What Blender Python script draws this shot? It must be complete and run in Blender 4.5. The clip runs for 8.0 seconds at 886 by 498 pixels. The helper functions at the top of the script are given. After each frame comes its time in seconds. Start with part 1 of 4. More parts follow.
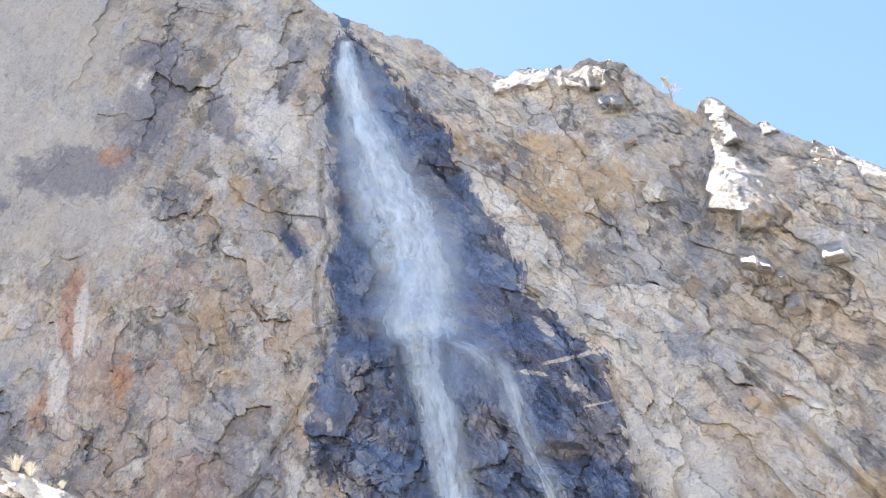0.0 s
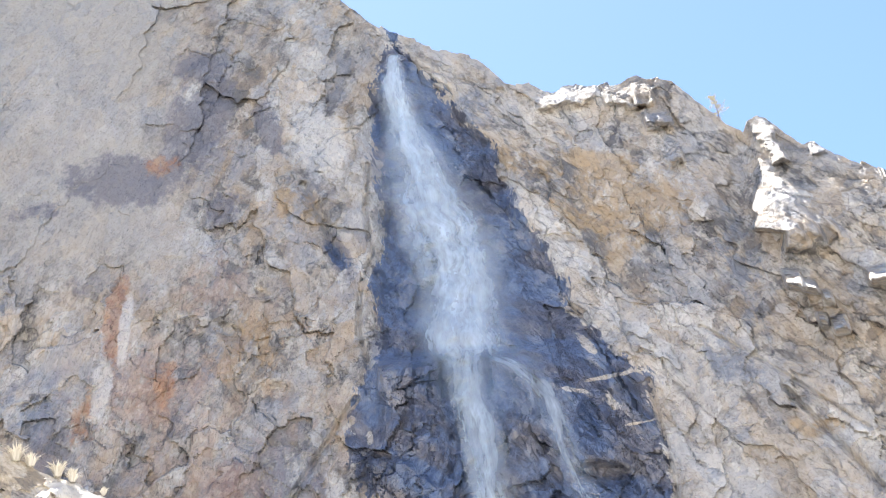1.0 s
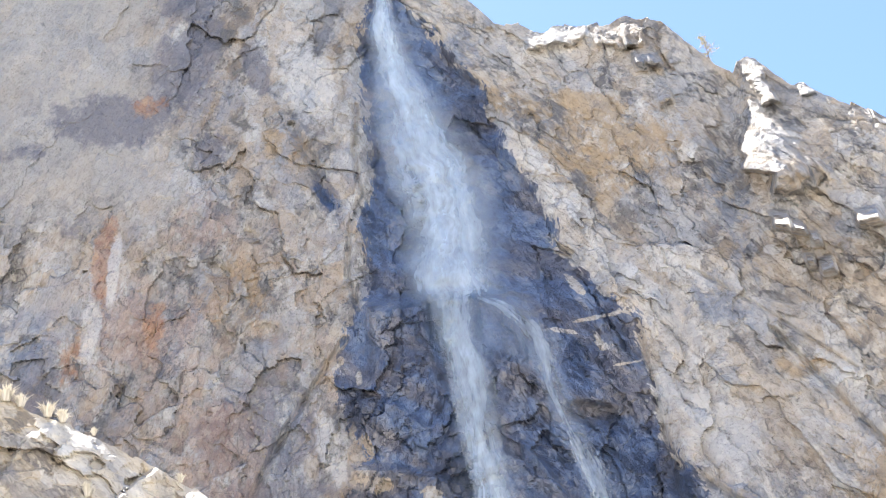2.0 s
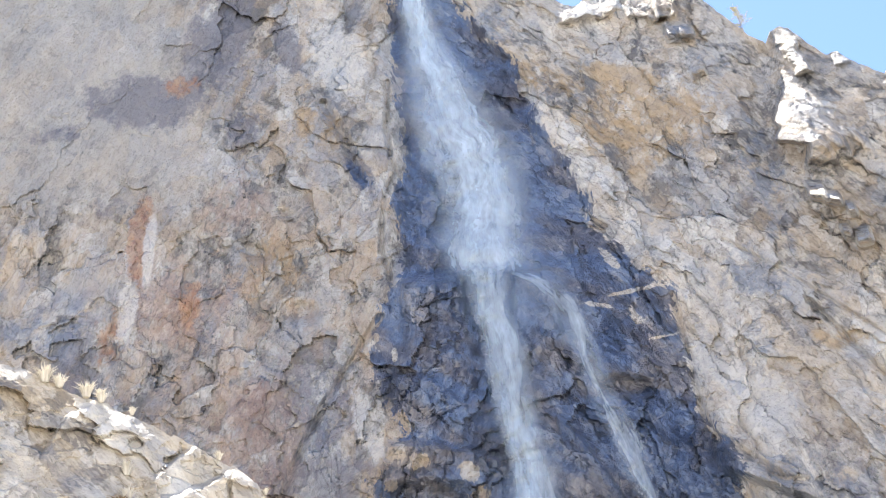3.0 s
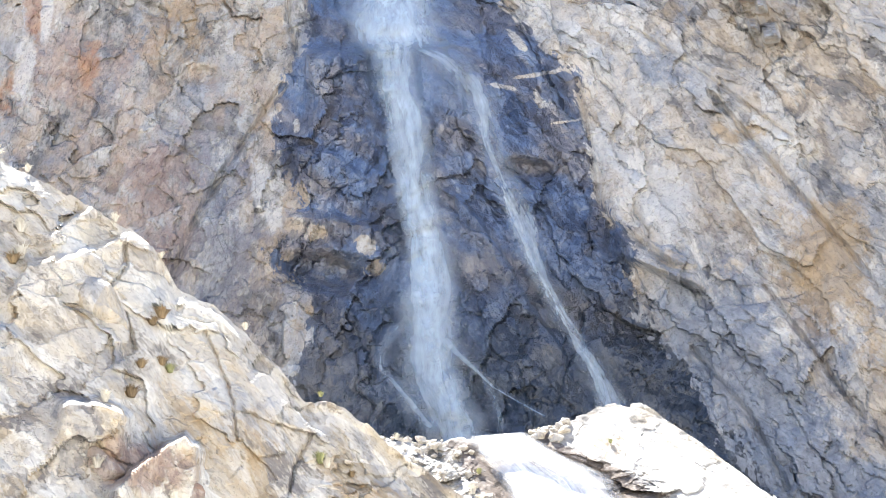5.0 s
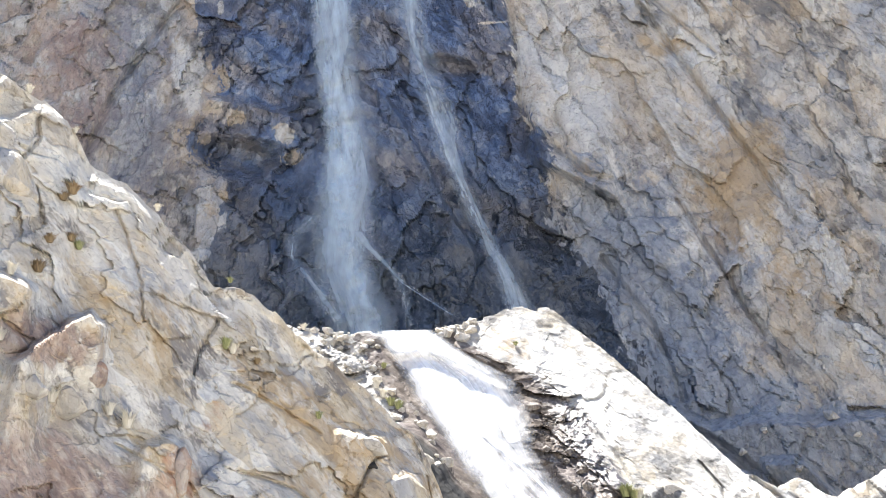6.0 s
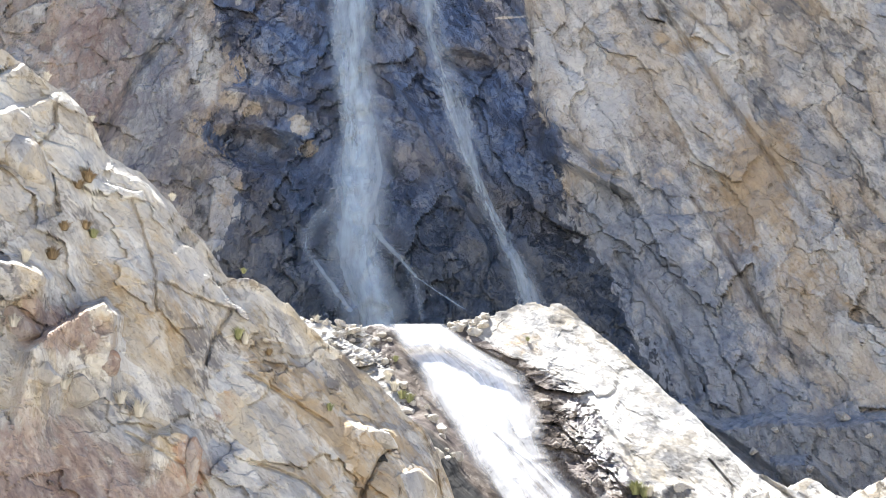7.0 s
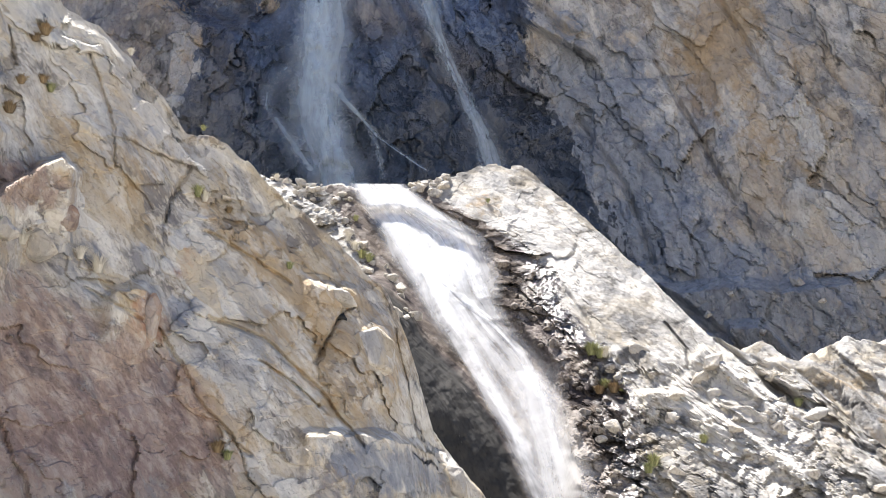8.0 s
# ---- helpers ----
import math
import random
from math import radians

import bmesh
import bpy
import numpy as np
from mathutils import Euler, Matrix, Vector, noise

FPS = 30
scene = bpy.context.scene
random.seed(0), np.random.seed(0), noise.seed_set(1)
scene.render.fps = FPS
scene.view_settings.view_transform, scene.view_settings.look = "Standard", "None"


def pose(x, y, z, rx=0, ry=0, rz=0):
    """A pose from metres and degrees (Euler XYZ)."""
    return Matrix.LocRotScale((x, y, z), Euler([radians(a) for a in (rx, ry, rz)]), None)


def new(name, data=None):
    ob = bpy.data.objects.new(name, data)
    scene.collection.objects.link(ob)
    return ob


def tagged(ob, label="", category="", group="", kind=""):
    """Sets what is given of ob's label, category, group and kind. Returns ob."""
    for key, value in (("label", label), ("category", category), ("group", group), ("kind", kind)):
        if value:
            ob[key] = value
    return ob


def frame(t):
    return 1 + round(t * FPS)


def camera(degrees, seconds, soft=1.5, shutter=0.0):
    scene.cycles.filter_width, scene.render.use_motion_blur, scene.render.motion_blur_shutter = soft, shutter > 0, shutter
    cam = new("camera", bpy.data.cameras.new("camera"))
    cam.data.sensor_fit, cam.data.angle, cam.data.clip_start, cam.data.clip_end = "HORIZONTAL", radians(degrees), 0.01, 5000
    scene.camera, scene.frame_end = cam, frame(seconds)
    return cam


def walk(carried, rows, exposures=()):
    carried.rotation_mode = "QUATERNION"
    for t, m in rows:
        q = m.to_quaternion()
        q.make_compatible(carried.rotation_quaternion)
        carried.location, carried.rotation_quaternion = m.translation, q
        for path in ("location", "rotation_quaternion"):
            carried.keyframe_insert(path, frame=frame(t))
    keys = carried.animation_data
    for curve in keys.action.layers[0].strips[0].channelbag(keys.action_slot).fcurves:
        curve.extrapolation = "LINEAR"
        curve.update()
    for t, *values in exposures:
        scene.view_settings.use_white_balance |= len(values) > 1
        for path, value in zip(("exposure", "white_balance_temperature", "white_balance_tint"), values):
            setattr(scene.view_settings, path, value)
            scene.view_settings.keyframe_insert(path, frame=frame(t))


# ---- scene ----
# ------------------------------------------------------------ camera
cam = camera(33.03, 8.0, 0.95)
EYE = 1.6
ROWS = [
    (0.0, 120.208, 6.404, 1.972),
    (0.5, 120.827, 4.827, 3.272),
    (1.0, 120.863, 4.661, 2.900),
    (1.5, 119.771, 5.536, 3.007),
    (2.0, 118.572, 4.860, 2.521),
    (2.2, 117.929, 3.990, 2.410),
    (3.3, 117.600, 5.189, 4.405),
    (3.5, 116.660, 4.912, 3.767),
    (4.0, 114.494, 5.228, 2.377),
    (4.5, 112.527, 4.536, -0.184),
    (4.7, 110.805, 4.259, -0.318),
    (5.8, 105.788, 1.010, -3.332),
    (6.0, 104.716, 1.084, -4.773),
    (6.5, 104.009, 0.002, -5.738),
    (7.0, 104.496, 0.034, -4.509),
    (7.5, 101.903, -0.428, -4.356),
    (8.0, 99.160, -0.503, -6.159),
]
EXPOSURES = [(0.0, 2.5, 6350, 11), (2.2, 2.5, 6350, 11), (4.0, 2.68, 6300, 10), (4.5, 2.85, 6250, 9), (6.0, 2.28, 6200, 9), (6.5, 2.15, 6200, 9), (7.0, 2.15, 6200, 9), (8.0, 1.74, 6350, 11)]
walk(cam, [(t, pose(0, 0, EYE, a, b, c)) for t, a, b, c in ROWS], EXPOSURES)

# ------------------------------------------------------------ sun and sky
SUN_EL, SUN_AZ = 62.0, -25.0  # degrees; the sun stands behind the cliff, to the left
world = bpy.data.worlds.new("sky")
scene.world = world
world.use_nodes = True
wn = world.node_tree.nodes
sky = wn.new("ShaderNodeTexSky")
sky.sky_type = "NISHITA"
sky.sun_disc = False
sky.sun_elevation, sky.sun_rotation = radians(SUN_EL), radians(SUN_AZ)
sky.altitude, sky.dust_density = 2500, 1.5
sky.air_density, sky.ozone_density = 0.9, 2.4
world.node_tree.links.new(sky.outputs[0], wn["Background"].inputs[0])
wn["Background"].inputs[1].default_value = 0.068
sun = new("sun", bpy.data.lights.new("sun", "SUN"))
sun.data.energy, sun.data.angle, sun.data.color = 4.2, radians(0.5), (1.0, 0.95, 0.88)
sd = Vector((math.sin(radians(SUN_AZ)) * math.cos(radians(SUN_EL)), math.cos(radians(SUN_AZ)) * math.cos(radians(SUN_EL)), math.sin(radians(SUN_EL))))
sun.matrix_world = Matrix.Translation((-60, 60, 260)) @ sd.to_track_quat("Z", "Y").to_matrix().to_4x4()


# ------------------------------------------------------------ noise on arrays
def hash01(ix, iy, seed):
    h = (ix.astype(np.int64) * 374761393 + iy.astype(np.int64) * 668265263 + seed * 974711) & 0xFFFFFFFF
    h = ((h ^ (h >> 13)) * 1274126177) & 0xFFFFFFFF
    h = ((h ^ (h >> 16)) * 2246822519) & 0xFFFFFFFF
    return ((h ^ (h >> 15)) & 0xFFFFFF) / float(0x1000000)


def smooth(a, b, x):
    t = np.clip((x - a) / (b - a), 0, 1)
    return t * t * (3 - 2 * t)


def vnoise(x, y, seed=0):
    """Smooth noise, 0 to 1."""
    ix, iy = np.floor(x), np.floor(y)
    fx, fy = x - ix, y - iy
    fx, fy = fx * fx * (3 - 2 * fx), fy * fy * (3 - 2 * fy)
    a, b = hash01(ix, iy, seed), hash01(ix + 1, iy, seed)
    c, d = hash01(ix, iy + 1, seed), hash01(ix + 1, iy + 1, seed)
    return (a * (1 - fx) + b * fx) * (1 - fy) + (c * (1 - fx) + d * fx) * fy


def fbm(x, y, seed=0, octaves=4):
    """Noise summed over octaves, about -1 to 1."""
    total, amp, norm = 0, 1.0, 0
    for k in range(octaves):
        total = total + amp * (vnoise(x * 2 ** k, y * 2 ** k, seed + 17 * k) * 2 - 1)
        norm += amp
        amp *= 0.5
    return total / norm * 1.6


def cells(x, y, seed=0):
    """Nearest and second distance, and for the nearest cell: its offset and three random numbers."""
    ix, iy = np.floor(x), np.floor(y)
    f1 = np.full(x.shape, 9.0)
    f2 = np.full(x.shape, 9.0)
    dx, dy = np.zeros(x.shape), np.zeros(x.shape)
    cx, cy = np.zeros(x.shape), np.zeros(x.shape)
    for i in (-1, 0, 1):
        for j in (-1, 0, 1):
            gx, gy = ix + i, iy + j
            ox = x - gx - 0.1 - 0.8 * hash01(gx, gy, seed)
            oy = y - gy - 0.1 - 0.8 * hash01(gx, gy, seed + 1)
            d = np.hypot(ox, oy)
            near = d < f1
            f2 = np.where(near, f1, np.minimum(f2, d))
            f1 = np.where(near, d, f1)
            dx, dy = np.where(near, ox, dx), np.where(near, oy, dy)
            cx, cy = np.where(near, gx, cx), np.where(near, gy, cy)
    return f1, f2, dx, dy, hash01(cx, cy, seed + 2), hash01(cx, cy, seed + 3), hash01(cx, cy, seed + 4)


def slabs(x, y, seed, tilt=1.0, crack=0.10):
    """Relief of broken rock: tilted plates with cracks between, about -1 to 1; and a tone for each plate, -1 to 1."""
    f1, f2, dx, dy, r1, r2, r3 = cells(x, y, seed)
    h = (r1 - 0.5) * 1.1 + tilt * ((r2 - 0.5) * dx * 2 + (r3 - 0.5) * dy * 2)
    return h - crack * (1 - smooth(0.0, 0.10, f2 - f1)), (r1 + r2 + r3) * 2 - 3


def plates(x, y, layers, seed):
    """Plates within plates: layers of (turn, long, short, height, weight of tone)."""
    h, tone = 0, 0
    for i, (turn, long, short, high, weight) in enumerate(layers):
        a, b = turned(x, y, turn, long, short)
        a = a + 0.10 * fbm(x / long * 5, y / long * 5, seed + 70 + i, 3)
        b = b + 0.22 * fbm(x / long * 5, y / long * 5, seed + 80 + i, 3)
        dh, dt = slabs(a, b, seed + i)
        h, tone = h + high * dh, tone + weight * dt
    return h, tone


def turned(x, y, degrees, sx, sy):
    c, s = math.cos(radians(degrees)), math.sin(radians(degrees))
    return (x * c + y * s) / sx, (-x * s + y * c) / sy


def along(points, t, column=1):
    p = np.array(points)
    return np.interp(t, p[:, 0], p[:, column])


# ------------------------------------------------------------ meshes
def grid_mesh(name, P, fields=None, mat=None, flip=False, flat=False):
    nv, nu = P.shape[:2]
    me = bpy.data.meshes.new(name)
    me.vertices.add(nv * nu)
    me.vertices.foreach_set("co", P.reshape(-1).astype(np.float32))
    i = (np.arange(nv - 1)[:, None] * nu + np.arange(nu - 1)[None, :]).reshape(-1)
    quad = np.stack([i, i + 1, i + nu + 1, i + nu], 1)
    if flip:
        quad = quad[:, ::-1]
    n = len(quad)
    me.loops.add(n * 4)
    me.loops.foreach_set("vertex_index", quad.reshape(-1).astype(np.int32))
    me.polygons.add(n)
    me.polygons.foreach_set("loop_start", (np.arange(n) * 4).astype(np.int32))
    me.polygons.foreach_set("use_smooth", np.full(n, not flat))
    me.update(calc_edges=True)
    for key, value in (fields or {}).items():
        me.attributes.new(key, "FLOAT", "POINT").data.foreach_set("value", np.broadcast_to(value, (nv, nu)).reshape(-1).astype(np.float32))
    if mat:
        me.materials.append(mat)
    return me


def part(name, bm, material, parent, label=""):
    me = bpy.data.meshes.new(name)
    bm.to_mesh(me)
    bm.free()
    me.materials.append(material)
    ob = new(name, me)
    ob.parent = parent
    if label:
        ob["label"] = label
    return ob


# ------------------------------------------------------------ materials
class Nodes:
    """Short calls for a material's nodes."""

    def __init__(self, name):
        self.mat = bpy.data.materials.new(name)
        self.mat.use_nodes = True
        self.tree = self.mat.node_tree
        self.bsdf = self.tree.nodes["Principled BSDF"]
        self.out = self.tree.nodes["Material Output"]

    def add(self, kind, **values):
        n = self.tree.nodes.new("ShaderNode" + kind)
        for k, v in values.items():
            n.inputs[k].default_value = v
        return n

    def link(self, a, b):
        self.tree.links.new(a, b)

    def noise(self, vector, scale, detail=6.0, rough=0.6):
        n = self.add("TexNoise", Scale=scale, Detail=detail, Roughness=rough)
        self.link(vector, n.inputs["Vector"])
        return n.outputs["Fac"]

    def mapped(self, vector, turn=(0, 0, 0), size=(1, 1, 1)):
        n = self.add("Mapping", Rotation=[radians(a) for a in turn], Scale=size)
        n.vector_type = "TEXTURE"
        self.link(vector, n.inputs["Vector"])
        return n.outputs[0]

    def ramp(self, fac, stops):
        n = self.add("ValToRGB")
        e = n.color_ramp.elements
        while len(e) < len(stops):
            e.new(0.5)
        for el, (p, c) in zip(e, stops):
            el.position = p
            el.color = (*c, 1) if not isinstance(c, float) else (c, c, c, 1)
        self.link(fac, n.inputs[0])
        return n.outputs[0]

    def mix(self, fac, a, b, blend="MIX"):
        n = self.add("Mix")
        n.data_type, n.blend_type = "RGBA", blend
        for value, socket in ((fac, n.inputs[0]), (a, n.inputs[6]), (b, n.inputs[7])):
            if isinstance(value, (int, float)):
                socket.default_value = value if socket == n.inputs[0] else (value, value, value, 1)
            elif isinstance(value, tuple):
                socket.default_value = (*value, 1)
            else:
                self.link(value, socket)
        return n.outputs[2]

    def math(self, op, a, b=0.0, clamp=False):
        n = self.add("Math")
        n.operation, n.use_clamp = op, clamp
        for value, socket in ((a, n.inputs[0]), (b, n.inputs[1])):
            if isinstance(value, (int, float)):
                socket.default_value = value
            else:
                self.link(value, socket)
        return n.outputs[0]

    def field(self, name):
        n = self.add("Attribute")
        n.attribute_name = name
        return n.outputs["Fac"]

    def place(self):
        return self.add("TexCoord").outputs["Object"]

    def facets(self, vector, scale, tilt, step):
        """Flat broken faces: their relief in metres, and three random numbers for each."""
        vor = self.add("TexVoronoi", Scale=scale)
        self.link(vector, vor.inputs["Vector"])
        away = self.add("VectorMath")
        away.operation = "SUBTRACT"
        self.link(vector, away.inputs[0])
        self.link(vor.outputs["Position"], away.inputs[1])
        lean = self.add("VectorMath")
        lean.operation = "SUBTRACT"
        self.link(vor.outputs["Color"], lean.inputs[0])
        lean.inputs[1].default_value = (0.5, 0.5, 0.5)
        dot = self.add("VectorMath")
        dot.operation = "DOT_PRODUCT"
        self.link(away.outputs[0], dot.inputs[0])
        self.link(lean.outputs[0], dot.inputs[1])
        cell = self.add("SeparateColor")
        self.link(vor.outputs["Color"], cell.inputs[0])
        rise = self.math("MULTIPLY", self.math("SUBTRACT", cell.outputs[1], 0.5), step / scale)
        return self.math("ADD", self.math("MULTIPLY", dot.outputs["Value"], tilt), rise), cell


# soaked rock colours; blue of reflected sky and spray haze is painted in
SKY_BLUE_SOAK = ((0.026, 0.042, 0.085), (0.062, 0.10, 0.19), (0.10, 0.145, 0.235), (0.20, 0.21, 0.25))
BROWN_SOAK = ((0.045, 0.036, 0.03), (0.12, 0.097, 0.08), (0.19, 0.163, 0.14), (0.33, 0.30, 0.27))


def rock_material(name, tones, warm, grey, size=1.0, turn=(0, 40, 0), bump=0.5, grain=0.5, cracks=(0.45, 0.58), stretch=3.6, soak=SKY_BLUE_SOAK, contrast=1.0):
    """Weathered broken rock. tones: five colours from dark to light. Fields: tone, wet, rust, ochre, dark, white, red."""
    m = Nodes(name)
    at = m.place()
    skew = m.mapped(at, turn, (1.0, 1.0, stretch))
    patch = m.noise(skew, 0.30 / size, 5, 0.55)
    skew2 = m.mapped(at, turn, (1.0, 1.0, 1.7))
    flake = m.noise(skew2, 1.1 / size, 6, 0.62)
    fleck = m.noise(m.mapped(at, turn, (1.0, 1.0, 1.35)), 3.2 / size, 8, 0.75)
    fine = m.noise(at, 6.0 / size, 8, 0.75)
    jit = m.add("TexNoise", Scale=1.6 / size, Detail=5.0, Roughness=0.7)
    m.link(skew, jit.inputs["Vector"])
    off = m.add("VectorMath")
    off.operation = "MULTIPLY_ADD"
    m.link(jit.outputs["Color"], off.inputs[0])
    off.inputs[1].default_value = (0.22 * size, 0.22 * size, 0.22 * size)
    m.link(m.mapped(at, turn, (1.0, 1.0, 0.5 + 0.5 * stretch)), off.inputs[2])
    h1, cell = m.facets(off.outputs[0], 0.42 / size, 0.9, 0.12)
    h2, cell2 = m.facets(off.outputs[0], 1.25 / size, 1.1, 0.16)
    h3, cell3 = m.facets(off.outputs[0], 3.6 / size, 1.2, 0.2)

    def share(v, weight):
        return m.math("MULTIPLY", m.math("SUBTRACT", v, 0.5), weight)

    value = m.math("ADD", m.math("MULTIPLY", m.field("tone"), 0.22), share(cell.outputs[0], 0.22))
    for v, weight in ((cell2.outputs[0], 0.24), (cell3.outputs[0], 0.26), (patch, 0.95), (flake, 0.4), (m.add("ObjectInfo").outputs["Random"], 0.12)):
        value = m.math("ADD", value, share(v, weight))
    value = m.math("MULTIPLY", value, m.math("SUBTRACT", 1.0, m.field("calm")))
    value = m.math("ADD", m.math("MULTIPLY", value, contrast), 0.52)
    col = m.ramp(value, list(zip((0.12, 0.33, 0.48, 0.63, 0.86), tones)))
    col = m.mix(m.math("MULTIPLY", m.ramp(m.math("ADD", m.math("MULTIPLY", cell.outputs[1], 0.25), patch), [(0.55, 0.0), (0.74, 1.0)]), m.math("SUBTRACT", 0.6, m.math("MULTIPLY", m.field("calm"), 0.6))), col, warm)
    col = m.mix(m.math("MULTIPLY", m.ramp(m.noise(skew, 0.22 / size, 9, 0.66), [(0.50, 0.0), (0.60, 0.65)]), m.math("SUBTRACT", 1.0, m.math("MULTIPLY", m.field("calm"), 0.9))), col, grey)
    edge = m.noise(skew2, 0.7 / size, 10, 0.7)

    def masked(key, gain=0.8, rag=3.4):
        soft = m.math("ADD", m.math("MULTIPLY", m.field(key), 1.45), m.math("ADD", m.math("MULTIPLY", m.math("SUBTRACT", edge, 0.5), rag), m.math("MULTIPLY", m.math("SUBTRACT", patch, 0.5), rag * 0.6)))
        hit = m.math("MULTIPLY", m.math("SUBTRACT", soft, 0.35), gain * 2, clamp=True)
        return m.math("MULTIPLY", hit, m.math("MULTIPLY", m.field(key), 3.0, clamp=True))

    col = m.mix(m.math("MULTIPLY", masked("dark"), 0.75), col, (0.17, 0.165, 0.185))
    col = m.mix(m.math("MULTIPLY", masked("slate"), 0.75), col, m.ramp(flake, [(0.35, (0.165, 0.19, 0.235)), (0.65, (0.32, 0.345, 0.385))]))
    col = m.mix(m.math("MULTIPLY", masked("ochre"), 0.6), col, (0.40, 0.27, 0.13))
    col = m.mix(m.math("MULTIPLY", masked("red"), 0.75), col, m.ramp(edge, [(0.38, (0.135, 0.085, 0.078)), (0.5, (0.29, 0.19, 0.15)), (0.62, (0.48, 0.385, 0.31))]))
    col = m.mix(m.math("MULTIPLY", masked("rust"), 0.75), col, m.ramp(flake, [(0.35, (0.36, 0.17, 0.095)), (0.65, (0.47, 0.31, 0.19))]))
    col = m.mix(m.math("MULTIPLY", masked("white"), 0.8), col, (0.60, 0.57, 0.52))
    # joints filled with dirt
    straight = m.add("VectorMath")
    straight.operation = "MULTIPLY_ADD"
    m.link(jit.outputs["Color"], straight.inputs[0])
    straight.inputs[1].default_value = (0.09 * size, 0.09 * size, 0.09 * size)
    m.link(skew2, straight.inputs[2])
    joint = m.add("TexVoronoi", Scale=0.30 / size)
    joint.feature = "DISTANCE_TO_EDGE"
    m.link(straight.outputs[0], joint.inputs["Vector"])
    joint2 = m.add("TexVoronoi", Scale=1.0 / size)
    joint2.feature = "DISTANCE_TO_EDGE"
    m.link(m.mapped(straight.outputs[0], (0, 25, 0), (1, 1, 1.25)), joint2.inputs["Vector"])
    gap = m.math("MAXIMUM", m.ramp(joint.outputs[0], [(0.0, 1.0), (0.022, 0.0)]), m.math("MULTIPLY", m.ramp(joint2.outputs[0], [(0.0, 1.0), (0.035, 0.0)]), 0.45))
    gap = m.math("MULTIPLY", gap, m.ramp(m.noise(at, 0.35 / size, 4), [(cracks[0], 0.0), (cracks[1], 1.0)]))
    gap = m.math("MULTIPLY", gap, m.math("SUBTRACT", 1.0, m.math("MULTIPLY", m.field("calm"), 1.15), clamp=True))
    col = m.mix(m.math("MULTIPLY", gap, 0.42), col, (0.12, 0.105, 0.095))
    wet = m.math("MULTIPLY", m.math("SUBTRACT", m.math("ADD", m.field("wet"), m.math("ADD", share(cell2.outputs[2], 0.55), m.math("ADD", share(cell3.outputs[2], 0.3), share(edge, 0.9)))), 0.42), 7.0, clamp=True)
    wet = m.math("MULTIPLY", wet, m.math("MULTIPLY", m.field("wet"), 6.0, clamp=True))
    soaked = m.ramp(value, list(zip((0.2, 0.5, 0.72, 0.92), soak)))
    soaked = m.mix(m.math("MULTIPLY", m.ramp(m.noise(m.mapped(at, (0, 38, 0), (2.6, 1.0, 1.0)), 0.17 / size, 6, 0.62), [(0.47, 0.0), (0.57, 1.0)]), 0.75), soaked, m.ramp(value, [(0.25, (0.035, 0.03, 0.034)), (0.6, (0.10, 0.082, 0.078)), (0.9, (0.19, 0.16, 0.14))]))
    soaked = m.mix(m.field("blackened"), soaked, m.ramp(value, [(0.3, (0.010, 0.013, 0.014)), (0.6, (0.022, 0.026, 0.028)), (0.9, (0.07, 0.066, 0.058))]))
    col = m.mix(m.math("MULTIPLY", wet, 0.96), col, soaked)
    col = m.mix(grain, col, m.ramp(fleck, [(0.35, 0.36), (0.43, 0.97), (0.7, 1.0)]), "MULTIPLY")
    m.link(col, m.bsdf.inputs["Base Color"])
    dull = m.math("SUBTRACT", 1.0, m.math("MULTIPLY", m.field("dull"), 0.95))
    gloss = m.math("MULTIPLY", wet, dull)
    m.link(m.math("SUBTRACT", 0.9, m.math("MULTIPLY", gloss, m.math("ADD", 0.42, m.math("MULTIPLY", fine, 0.25)))), m.bsdf.inputs["Roughness"])
    m.link(m.math("MULTIPLY", dull, m.math("ADD", 0.35, m.math("MULTIPLY", gloss, 0.4))), m.bsdf.inputs["Specular IOR Level"])
    m.link(m.math("MULTIPLY", gloss, m.math("SUBTRACT", 0.9, m.math("MULTIPLY", m.field("blackened"), 0.8))), m.bsdf.inputs["Coat Weight"])
    m.bsdf.inputs["Coat Roughness"].default_value = 0.22
    relief = m.math("ADD", m.math("ADD", h1, h2), m.math("ADD", h3, m.math("MULTIPLY", flake, 0.22 * size)))
    relief = m.math("ADD", relief, m.math("ADD", m.math("MULTIPLY", fleck, 0.16 * size), m.math("MULTIPLY", fine, 0.05 * size)))
    relief = m.math("SUBTRACT", relief, m.math("MULTIPLY", gap, 0.12 * size))
    b = m.add("Bump", Strength=bump, Distance=1.0)
    m.link(relief, b.inputs["Height"])
    m.link(b.outputs[0], m.bsdf.inputs["Normal"])
    m.link(b.outputs[0], m.bsdf.inputs["Coat Normal"])
    return m.mat


CLIFF_TONES = ((0.20, 0.185, 0.17), (0.365, 0.333, 0.29), (0.475, 0.437, 0.38), (0.545, 0.508, 0.45), (0.66, 0.63, 0.575))
SLOPE_TONES = ((0.24, 0.21, 0.18), (0.45, 0.40, 0.325), (0.58, 0.525, 0.44), (0.63, 0.585, 0.505), (0.70, 0.66, 0.58))
DOME_TONES = ((0.10, 0.093, 0.085), (0.25, 0.235, 0.212), (0.355, 0.338, 0.308), (0.42, 0.402, 0.37), (0.51, 0.49, 0.455))
M_CLIFF = rock_material("cliff_rock", CLIFF_TONES, (0.46, 0.36, 0.25), (0.37, 0.375, 0.385), 1.0, (0, -22, 0), 0.75, 0.7)
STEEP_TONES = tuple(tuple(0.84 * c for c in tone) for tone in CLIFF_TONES)
